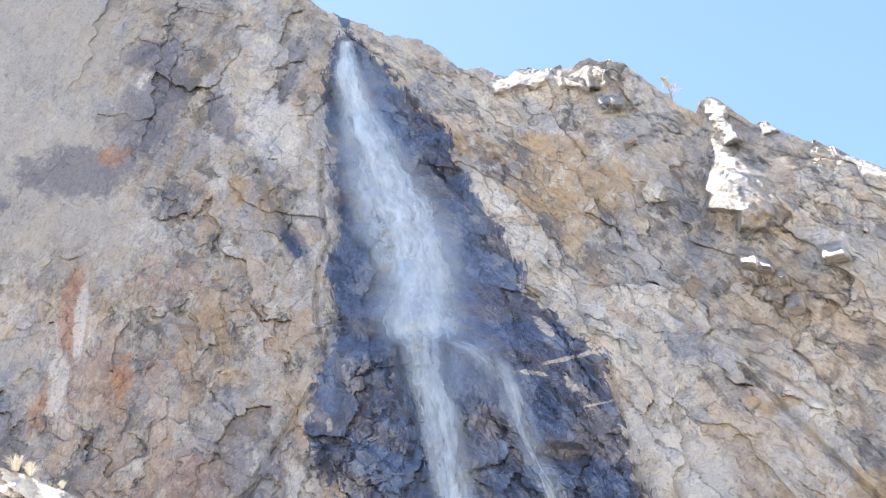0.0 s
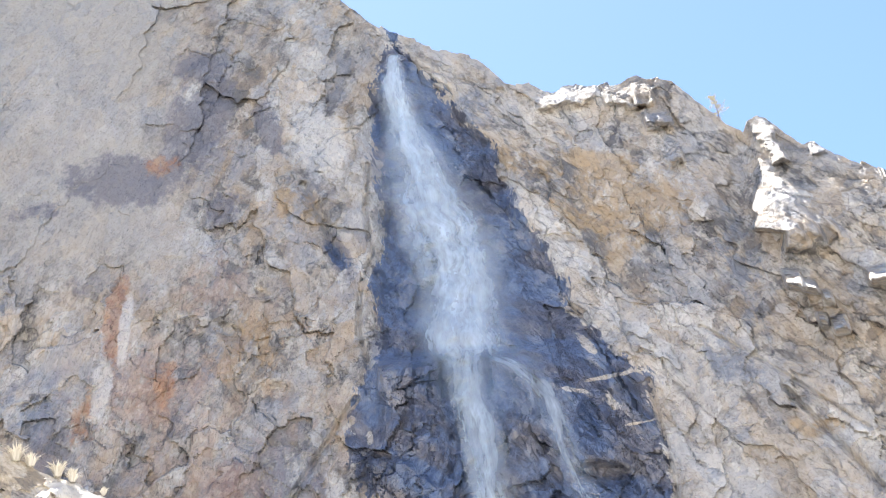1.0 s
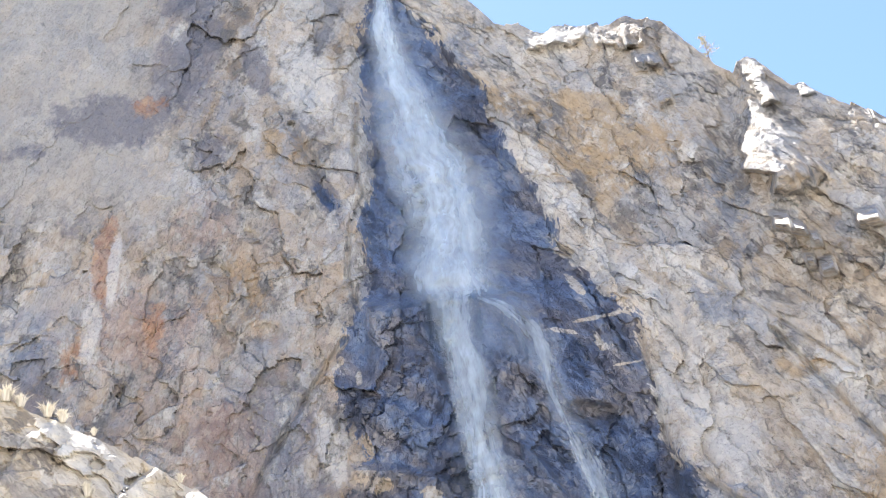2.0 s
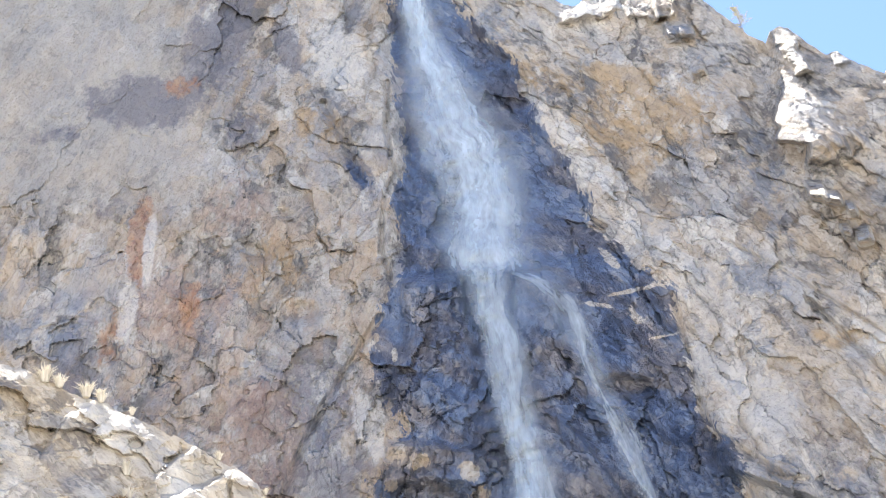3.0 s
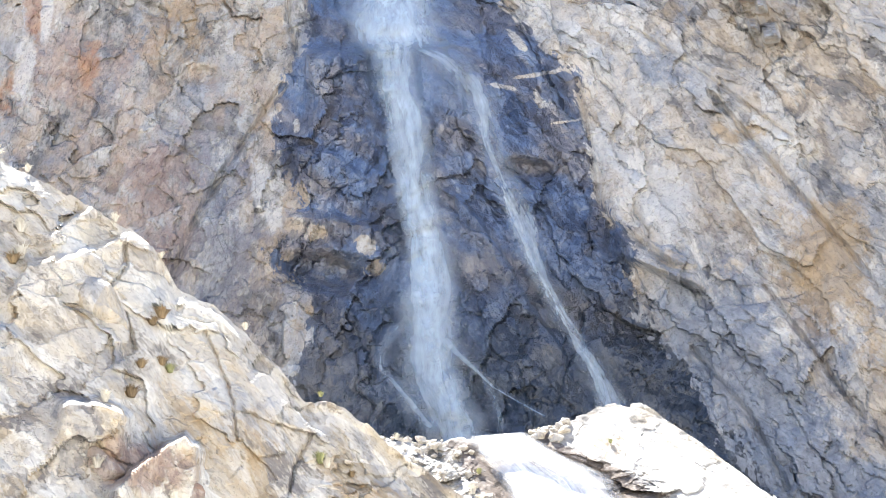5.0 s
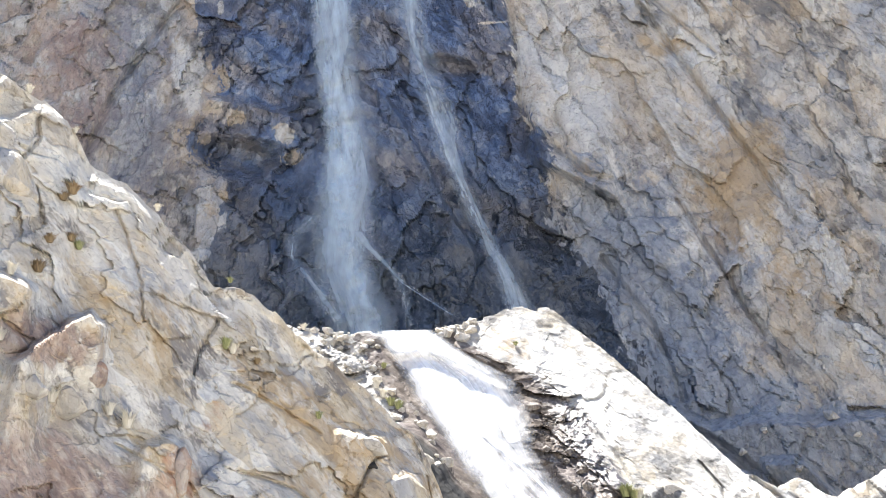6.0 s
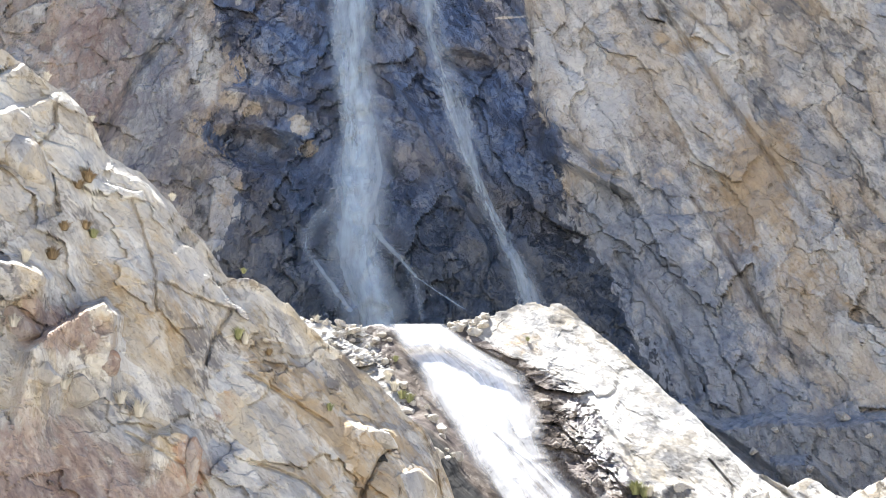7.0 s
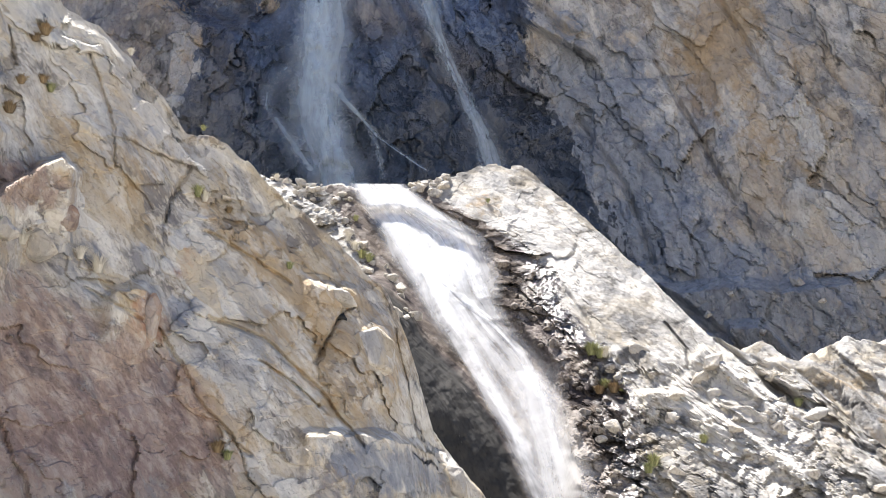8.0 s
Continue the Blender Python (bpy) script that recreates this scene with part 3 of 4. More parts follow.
# ------------------------------------------------------------ near slope beside the stream
CREST = [(-60, 40), (-30, 34), (-22, 30.5), (-18.1, 29), (-16.7, 28.4), (-14.6, 27.1), (-12.9, 26.3), (-11.7, 25.5), (-10.9, 24.5), (-10.5, 23.5), (-8.9, 22.6), (-7.4, 21.4), (-6, 19.8), (-4.9, 18.5), (-3, 17.9), (-1, 16.5), (1.5, 14.6), (3.5, 13.1), (5.3, 11.4), (6.3, 9.2), (7.1, 6.7), (7.8, 4.4), (10.4, 1.5), (13, -2)]
xs2 = np.concatenate([np.arange(-60, -24, 0.8), np.arange(-24, 13, 0.085)])
rows2, back2 = 420, 50
top2 = along(CREST, xs2) + 0.22 * fbm(xs2 / 1.2, xs2 * 0, 105, 4) + 0.15 * slabs(xs2 / 0.9, xs2 * 0 + 0.5, 108)[0]
slope = Face(xs2, -3.0, top2, rows2, lambda x, z: 73 + 0.5 * x - 0.6 * (along(CREST, x) - z))
X, Z = slope.X, slope.Z
wx, wz = X + 0.5 * fbm(X / 5, Z / 5, 111), Z + 0.5 * fbm(X / 5, Z / 5, 112)
H, TONE = plates(wx, wz, [(-42, 9, 4.5, 0.7, 0.5), (-56, 4.4, 2.0, 0.34, 0.6), (38, 2.6, 1.3, 0.16, 0.5), (-52, 1.1, 0.55, 0.07, 0.5)], 121)
H = (H + 0.05 * fbm(X / 1.6, Z / 1.6, 125, 2)) * (1 - 0.35 * blob(X, Z, -7, 5, 8, 6, -40))
# broken edges that catch the sun
for line, deep, fall in (
    ([(-19.8, 25.3), (-19.3, 27.8), (-18.4, 28.7)], 0.8, 4), ([(-15.6, 24.8), (-14.8, 26.4), (-14.0, 27.3)], 0.9, 4), ([(-16.5, 20.8), (-16.1, 22.9), (-15.1, 23.6)], 0.9, 3.5),
    ([(-15.1, 23.5), (-13.9, 24.5), (-12.5, 25.8), (-11.4, 25.4)], 1.1, 4), ([(-19, 19.1), (-17.6, 19.7), (-15.8, 19.3)], 0.9, 3), ([(-11.8, 12.4), (-10.9, 13.7), (-10.4, 14.7), (-9.6, 15.3), (-8.9, 14.7)], 2.6, 4.5),
    ([(-14, 16.2), (-12.6, 16.4), (-11.6, 16.0)], 1.6, 3), ([(1.0, 11.2), (2.6, 11.3), (3.7, 11.2)], 0.9, 2.4), ([(1.0, 3.9), (4.0, 4.0), (7.4, 3.5), (11.1, 1.7)], 1.2, 3),
    ([(-7.2, 9.4), (-6.4, 9.9), (-5.6, 9.8)], 1.8, 3.4), ([(-10.4, 22.6), (-9, 22.4), (-7.8, 21.2)], 0.6, 2), ([(-2.2, 14.3), (-0.6, 13.4), (0.4, 12.2)], 0.45, 3),
):
    H += ledge(X, Z + 0.12 * fbm(X / 0.5, Z / 0.5, 114, 2), line, deep, fall, 0.42)
# bulge of the large tan block and open joints round it
H += 0.8 * blob(X, Z, 4.0, 8.0, 2.4, 3.0, -20)
for line, wide, deep in (([(1.5, 7.4), (2.6, 9.6), (3.4, 10.5)], 0.16, 0.5), ([(-3.3, 9.0), (-0.8, 8.3), (1.6, 6.1), (3.7, 3.6)], 0.16, 0.4), ([(-1.0, 7.2), (0.5, 6.3), (1.6, 5.3)], 0.12, 0.4), ([(-4.6, 16.5), (-5.2, 14.6), (-5.4, 13.2)], 0.15, 0.4), ([(-3.6, 13.2), (-1.2, 12.0), (0.2, 11.2)], 0.16, 0.35), ([(5.6, 9.6), (6.0, 7.4), (6.6, 4.6)], 0.14, 0.4), ([(-8, 9.6), (-5.2, 8.2), (-3.6, 5.4), (-1.4, 3.0)], 0.14, 0.3), ([(-12.4, 7.2), (-10.6, 4.6), (-9, 1.2)], 0.14, 0.3), ([(-12.7, 25.8), (-12.6, 23.6), (-13.4, 22)], 0.16, 0.5), ([(-14.2, 22.4), (-12.2, 21.2), (-11.8, 19.4)], 0.16, 0.5), ([(-9.2, 21.2), (-8.2, 18.6), (-7.6, 15.6)], 0.14, 0.35)):
    H += crack(X + 0.15 * fbm(X, Z, 113), Z, line, wide, deep)
H *= 1 - 0.7 * smooth(0.97, 1.0, np.broadcast_to(np.linspace(0, 1, rows2)[:, None], Z.shape))
P2 = slope.spread(H)
k = np.arange(1, back2 + 1)[:, None]
Pb = np.stack([P2[-1:, :, 0] + 0 * k, P2[-1:, :, 1] + 0.12 * k ** 1.25, np.maximum(P2[-1:, :, 2] - 0.035 * k ** 1.45 + 0.12 * fbm(X[:back2] / 2, k / 6, 126), -3)], 2)
P2 = np.concatenate([P2, Pb], 0)
Xa, Za = P2[:, :, 0], P2[:, :, 2]
fields = dict(
    wet=0.0 * Xa,
    rust=0.6 * blob(Xa, Za, -5.6, 8.6, 1.3, 1.6) + 0.3 * blob(Xa, Za, -4.6, 11.5, 1.0, 1.8),
    red=1.0 * blob(Xa, Za, -8.5, 5.0, 9.5, 5.0, -38) + 0.9 * blob(Xa, Za, -10.8, 13.6, 2.6, 1.8, -10) + 0.5 * blob(Xa, Za, -4, 4.5, 5, 2, -50),
    tone=np.concatenate([TONE, np.broadcast_to(TONE[-1:], Pb.shape[:2])], 0),
    calm=0.3 * smooth(15, 21, Za) + 0.05,
    ochre=0.5 * blob(Xa, Za, 2.8, 8.5, 6, 7, -20) + 0.9 * blob(Xa, Za, -3, 4.9, 4, 1.2, -48) + 0.6 * blob(Xa, Za, -1, 12.5, 5, 2, -40) + 0.3 * blob(Xa, Za, -8, 16, 7, 6, -40),
    slate=0.8 * blob(Xa, Za, 5, 2.6, 5.5, 1.8, -10) + 0.6 * blob(Xa, Za, -4.6, 9.2, 1.4, 1.2) + 0.5 * blob(Xa, Za, -8.6, 11.2, 1.6, 0.9),
    dark=0.6 * blob(Xa, Za, -7, 3, 5, 4) + 0.5 * blob(Xa, Za, 3, 2, 4, 2) + 0.4 * blob(Xa, Za, -9, 11, 3, 2),
    white=0.5 * blob(Xa, Za, -5, 18, 4, 2.5, -40),
)
near_slope = new("rock_slope", grid_mesh("rock_slope", P2, fields, M_NEAR, flat=True))
tagged(near_slope, "steep slope of fractured tan and reddish rock beside the cascade", "rock slope", kind="structure")

# ------------------------------------------------------------ sunlit outcrop and the bed of the cascade
DOME = [(-30, 32), (-12, 29), (-3.8, 25.6), (-0.8, 23.8), (2.1, 23.6), (3.8, 23.7), (5.4, 23.4), (7.9, 22.9), (9.4, 23.9), (11.7, 24.3), (13.5, 25.4), (16.1, 25.9), (17.8, 25.5), (19.8, 23), (21.7, 20.2), (24, 16.9), (25.8, 13.8), (27.2, 11.4), (29.4, 10.3), (31.7, 9.2), (33.3, 6.9), (35, 4.4), (40, 0), (70, -3)]
BED_LEFT = [(-4, 15.0), (1.9, 14.2), (3.8, 13.6), (5.9, 12.9), (7.7, 12.1), (9.5, 10.7), (11.5, 9.4), (14, 8.1), (17.1, 6.8), (20, 5.7), (23.6, 4.3), (26, 4)]
BED_RIGHT = [(-4, 16.2), (1.2, 16.2), (3.8, 16.9), (7.3, 17.2), (9.6, 16.8), (11.2, 15.6), (13.6, 14.2), (16.8, 14.2), (19.6, 13.6), (22.9, 8.8), (26, 8.4)]


def lower_depth(x, z):
    return 110 - 0.1 * x - 1.05 * (25 - z)


xs3 = np.concatenate([np.arange(-30, -4, 0.6), np.arange(-4, 44, 0.11), np.arange(44, 71, 0.6)])
rows3, back3 = 380, 60
top3 = along(DOME, xs3) + 0.25 * fbm(xs3 / 1.5, xs3 * 0, 205, 4) + 0.2 * slabs(xs3 / 1.1, xs3 * 0 + 0.5, 208)[0]
outcrop = Face(xs3, -3.0, top3, rows3, lower_depth)
X, Z = outcrop.X, outcrop.Z
wx, wz = X + 1.0 * fbm(X / 6, Z / 6, 211), Z + 1.0 * fbm(X / 6, Z / 6, 212)
H, TONE = plates(wx, wz, [(-44, 13, 4.5, 0.8, 0.6), (-48, 5, 2.0, 0.5, 0.6), (40, 2.0, 0.9, 0.22, 0.5), (-45, 0.9, 0.4, 0.10, 0.4)], 221)
beside = X - along(BED_RIGHT, Z)
reach = 4.6 + 0.6 * smooth(12, 4, Z)
rough = smooth(-1, 0.5, beside) * (1 - smooth(0.6 * reach, reach, beside + 0.8 * fbm(X / 2, Z / 2, 224))) * (1 - smooth(18, 21.5, Z)) + 0.2 * smooth(11, 7, Z) * smooth(16, 19, X) + (1 - smooth(3, 6, X)) * 0.8
rough = np.clip(rough, 0, 1)
blocks, _ = plates(wx, wz, [(-60, 2.6, 1.5, 0.9, 0.5), (25, 1.2, 0.7, 0.45, 0.5), (-50, 0.6, 0.4, 0.2, 0.4)], 231)
H = H * (0.25 + 0.6 * rough) + 0.42 * rough * blocks + (0.05 + 0.2 * rough) * fbm(X / 1.8, Z / 1.8, 225, 3)
# streaks and steps of the lower slope
low = smooth(12, 8, Z) * smooth(18, 22, X)
strips, _ = plates(wx, wz, [(-52, 7, 1.3, 0.26, 0.5), (-46, 2.4, 0.7, 0.10, 0.5)], 241)
H = H + low * (strips + 0.45 * blocks)
for line, deep, fall in (([(20.6, 10.2), (22.2, 10.9), (23.6, 9.6)], 0.8, 1.6), ([(25.4, 9.6), (26.6, 10.6), (28, 8.6), (29.4, 6.6)], 1.2, 2.2), ([(21.6, 7.4), (24, 7.6), (27, 5.2), (30, 2.4)], 0.8, 1.8), ([(18.4, 6.4), (19.6, 7.2), (21.2, 5.8)], 1.1, 3.4), ([(16.4, 24.6), (17.6, 24.8), (18.6, 23.6)], 0.35, 2.0), ([(13, 22.6), (15, 23.2), (16.6, 21.6)], 0.4, 2.4)):
    H += ledge(X, Z, line, deep, fall, 0.4)
# long open joint across the slab
H -= 0.6 * np.exp(-((X - along([(9, 20.2), (11.2, 19.7), (12.9, 19.3), (15.4, 18.3), (19.2, 17.1), (22, 16.3)], Z)) / 0.28) ** 2) * smooth(10, 12, Z) * (1 - smooth(14, 18, Z))
H -= 1.8 * blob(X, Z, 30.4, 7.7, 1.9, 0.8, -40)
H += crack(X, Z, [(24.6, 12.4), (25.4, 10.6), (25.2, 9.4)], 0.16, 0.5) + crack(X, Z, [(27.6, 11.2), (29.4, 8.8), (31.4, 6.6)], 0.35, 0.7)
inbed = smooth(-0.6, 0.8, X - along(BED_LEFT, Z)) * smooth(-0.6, 0.8, along(BED_RIGHT, Z) - X)
H = H * (1 - 0.4 * inbed) - 1.6 * inbed
H *= 1 - 0.65 * smooth(0.5, -0.5, X - along(BED_LEFT, Z)) * (1 - smooth(13, 16.5, Z))
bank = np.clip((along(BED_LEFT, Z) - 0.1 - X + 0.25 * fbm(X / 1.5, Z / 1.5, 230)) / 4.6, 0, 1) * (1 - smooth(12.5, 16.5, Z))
H *= 1 - 0.7 * smooth(0.965, 1.0, np.broadcast_to(np.linspace(0, 1, rows3)[:, None], Z.shape))
P3 = outcrop.spread(H + bank * (7 + 1.9 * np.clip(Z - 3, -2.5, 12)))
k = np.arange(1, back3 + 1)[:, None]
Pb = np.stack([P3[-1:, :, 0] + 0 * k, P3[-1:, :, 1] + 0.3 * k ** 1.25, P3[-1:, :, 2] + (0.05 * k + 0.3 * fbm(X[:back3] / 2, k / 4, 226) - 0.02 * np.maximum(0, X[:1] - 8) * k)], 2)
P3 = np.concatenate([P3, Pb], 0)
Xa, Za = P3[:, :, 0], P3[:, :, 2]
fields = dict(
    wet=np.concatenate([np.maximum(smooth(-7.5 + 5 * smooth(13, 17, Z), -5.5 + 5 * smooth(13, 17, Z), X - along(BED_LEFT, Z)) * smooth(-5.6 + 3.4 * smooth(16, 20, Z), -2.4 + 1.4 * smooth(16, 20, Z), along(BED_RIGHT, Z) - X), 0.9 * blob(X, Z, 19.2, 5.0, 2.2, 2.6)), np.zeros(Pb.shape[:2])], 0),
    rust=0.0 * Xa,
    red=0.0 * Xa,
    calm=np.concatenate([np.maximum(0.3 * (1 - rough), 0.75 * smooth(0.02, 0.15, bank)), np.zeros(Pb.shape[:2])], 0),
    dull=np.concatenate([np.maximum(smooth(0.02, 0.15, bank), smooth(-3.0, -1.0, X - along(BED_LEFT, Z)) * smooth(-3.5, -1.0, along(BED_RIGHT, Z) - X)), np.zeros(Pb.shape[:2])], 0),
    # shade on the cascade's left bank, painted in as near-black rock colour
    blackened=np.concatenate([0.8 * smooth(0.02, 0.15, bank), np.zeros(Pb.shape[:2])], 0),
    tone=np.concatenate([TONE, np.broadcast_to(TONE[-1:], Pb.shape[:2])], 0),
    ochre=0.4 * blob(Xa, Za, 14, 22, 3, 2) + 0.4 * blob(Xa, Za, 30, 5, 6, 3),
    # first patch paints the shade inside the notch; the second darkens the bank rock
    dark=0.8 * blob(Xa, Za, 30.2, 7.9, 1.5, 1.0, -45) + 0.6 * blob(Xa, Za, 16.8, 12, 1.3, 6, 15),
    white=0.6 * blob(Xa, Za, 18.5, 18, 5, 8, 20) + 0.8 * blob(Xa, Za, 27, 6, 9, 6, -35),
)
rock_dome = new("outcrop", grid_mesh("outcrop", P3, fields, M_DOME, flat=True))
tagged(rock_dome, "sunlit rounded grey outcrop and stream bed at the cliff's foot", "rock outcrop", kind="structure")

# ------------------------------------------------------------ sunlit spur beyond the outcrop
SPUR = [(22, 1), (29, 7.6), (33, 11), (34.9, 12.2), (36.3, 12.9), (38.1, 11.6), (40.2, 12), (42.2, 13.2), (43.9, 12.8), (46, 13.4), (50, 13), (60, 11), (74, 3)]
xs4 = np.concatenate([np.arange(22, 26, 0.3), np.arange(26, 50, 0.13), np.arange(50, 75, 0.7)])
rows4, back4 = 150, 30
top4 = along(SPUR, xs4) + 0.4 * fbm(xs4 / 1.6, xs4 * 0, 405, 4) + 0.3 * slabs(xs4 / 1.2, xs4 * 0 + 0.5, 408)[0]
spur = Face(xs4, -3.0, top4, rows4, lambda x, z: 122 - 0.3 * x - 0.9 * (14 - z))
X, Z = spur.X, spur.Z
wx, wz = X + 0.8 * fbm(X / 5, Z / 5, 411), Z + 0.8 * fbm(X / 5, Z / 5, 412)
H, TONE = plates(wx, wz, [(-50, 9, 3.0, 0.45, 0.6), (-58, 3, 1.4, 0.2, 0.5), (36, 1.4, 0.7, 0.10, 0.4), (-50, 0.7, 0.4, 0.05, 0.3)], 421)
H += ledge(X, Z, [(31, 10), (33.5, 10.4), (36, 8.2), (38, 5)], 0.9, 3, 0.5) + ledge(X, Z, [(36, 11), (38.4, 11.8), (41, 9.4), (43, 6)], 1.0, 3, 0.5)
H *= 1 - 0.7 * smooth(0.94, 1.0, np.broadcast_to(np.linspace(0, 1, rows4)[:, None], Z.shape))
P4 = spur.spread(H)
k = np.arange(1, back4 + 1)[:, None]
Pb = np.stack([P4[-1:, :, 0] + 0 * k, P4[-1:, :, 1] + 0.25 * k ** 1.25, P4[-1:, :, 2] - 0.05 * k + 0.2 * fbm(X[:back4] / 2, k / 4, 426)], 2)
P4 = np.concatenate([P4, Pb], 0)
rock_spur = new("rock_spur", grid_mesh("rock_spur", P4, dict(tone=np.concatenate([TONE, np.broadcast_to(TONE[-1:], Pb.shape[:2])], 0), ochre=0.25 * blob(P4[:, :, 0], P4[:, :, 2], 41, 8, 6, 7), calm=np.full(P4.shape[:2], 0.1)), M_DOME))
tagged(rock_spur, "sunlit spur of cracked tan rock at the cliff's foot", "rock spur", kind="structure")

# ------------------------------------------------------------ ground to the horizon
g = np.concatenate([-np.geomspace(2500, 60, 40), np.arange(-56, 57, 4), np.geomspace(60, 2500, 40)])
GX, GY = np.meshgrid(g, g)
GZ = -0.15 + 0.12 * fbm(GX / 7, GY / 7, 301) + 6 * smooth(150, 600, np.hypot(GX, GY)) * fbm(GX / 300, GY / 300, 302)
GZ = np.minimum(GZ, np.where(np.hypot(GX, GY) < 40, 0.0, 5.0))
# unseen far side of the valley behind the camera, added to bounce sunlight onto the cliff
GZ = GZ + 150 * smooth(-60, -420, GY + 40 * fbm(GX / 200, GY / 200, 303)) * (1 + 0.3 * fbm(GX / 90, GY / 90, 304))
M_GROUND = rock_material("gravel_ground", CLIFF_TONES, (0.30, 0.28, 0.23), (0.28, 0.28, 0.28), 0.8)
ground = new("ground", grid_mesh("ground", np.stack([GX, GY, GZ], 2), dict(tone=0 * GX), M_GROUND))
tagged(ground, "stony valley floor below the cliff", "ground", kind="structure")


# ------------------------------------------------------------ water
def sheet(name, path, depth, mat, parent, layer, bulge=0.8, body=1.0, nu=28, nv=150, off=0.0, sway=0.12, thin=None, above=(3.0, 6.0)):
    """A veil of falling water along path: rows of height, middle and half width."""
    p = np.array(path)
    p = p[np.argsort(p[:, 0])]
    zz = np.linspace(p[-1, 0], p[0, 0], nv)[:, None]
    mid, half = np.interp(zz, p[:, 0], p[:, 1]), np.interp(zz, p[:, 0], p[:, 2])
    u = np.linspace(-1, 1, nu)[None, :]
    mid = mid + sway * half * fbm(zz / 9, zz * 0 + layer, 7 + layer)
    x = mid + u * half + 0.12 * half * fbm(u * 2 + layer, zz / 3, 11 + layer)
    place = depth.at(x, zz, off + bulge * (1 - u ** 2) + 0.2 + 0.3 * vnoise(u * 3 + layer, zz / 2, 13 + layer), above)
    ends = smooth(0, 0.03, (p[-1, 0] - zz) / (p[-1, 0] - p[0, 0]) + 0.02) * smooth(0, 0.06, (zz - p[0, 0]) / (p[-1, 0] - p[0, 0]) + 0.02)
    soft = (1 - np.abs(u) ** 1.6) * ends * body
    if thin:
        soft = soft * along(thin, zz)
    fields = dict(side=u * half / 3 + mid * 0, down=zz + 0 * u, layer=np.full(x.shape, layer * 3.7), body=np.clip(soft, 0, 1))
    ob = new(name, grid_mesh(name, place, fields, mat, True))
    ob.parent = parent
    return ob


fall = tagged(new("waterfall"), "tall white waterfall spreading over a dark wet ledge", "waterfall", kind="stuff")
UPPER = [(147.4, -5.2, 1.2), (140, -5.3, 2.1), (133, -4.7, 2.9), (126.4, -3.7, 3.9), (120, -2.4, 5.2), (114, -1.2, 6.2), (108, -0.2, 6.8), (102.5, 0.9, 6.9), (97, 1.3, 6.6), (92, 1.1, 6.3), (87.4, 1.2, 6.4), (84, 2.0, 7.0)]
LOWER = [(85.5, 1.2, 4.4), (83, 1.2, 3.4), (79, 1.2, 2.7), (74.5, 2.2, 2.6), (70, 2.5, 2.9), (66, 2.6, 2.8), (62, 2.7, 2.7), (58, 3.1, 2.6), (54.5, 3.2, 3.0), (51, 3.2, 3.3), (47.4, 3.0, 3.5), (42, 2.9, 3.6), (39, 3.3, 3.9), (36, 4.0, 3.9), (33.4, 5.0, 4.0), (30, 5.8, 3.6)]
SIDE = [(84.4, 4.5, 2.0), (82.2, 7.6, 2.5), (79.7, 9.2, 2.5), (77, 10.4, 2.3), (73.3, 11.2, 2.0), (69, 11.5, 1.9), (65, 12.4, 1.9), (61, 13.4, 2.0), (57, 14.5, 2.0), (53, 15.2, 1.7), (49.5, 16.1, 1.4), (46, 17.2, 1.3), (42.6, 18.6, 1.3), (40.4, 19.6, 1.4), (37.8, 20.6, 1.6), (32, 21.5, 2.0)]
SPRAY = [(142, -5.0, 3.4), (126, -3.2, 6.4), (114, -0.4, 8.8), (104, 1.6, 9.4), (95, 1.8, 9.0), (86, 2.6, 9.0), (80, 3.0, 8.0), (75, 3.4, 6.5)]
MIST = [(66, 3, 4.0), (56, 3.0, 5.5), (49, 2.6, 7.0), (42, 3.0, 8.0), (35, 4, 9.0), (28, 5.5, 10)]
for i in range(2):
    sheet("veil", UPPER, face, M_FALL, fall, i, 0.9, 1.0, off=0.3 * i, thin=[(84, 1.1), (100, 1.05), (112, 0.95), (125, 0.95), (140, 1.0), (148, 1.0)])
    sheet("veil", LOWER, face, M_FALL, fall, 3 + i, 0.9, 0.95, off=0.3 * i, thin=[(27, 0.8), (42, 0.95), (52, 1.0), (85, 1.0)])
sheet("spray", SPRAY, face, M_MIST, fall, 20, 0.6, 0.5, off=0.1)
sheet("spray", MIST, face, M_MIST, fall, 23, 0.6, 0.28, off=0.1)
sheet("side_veil", SIDE, face, M_FALL, fall, 6, 0.5, 0.85)
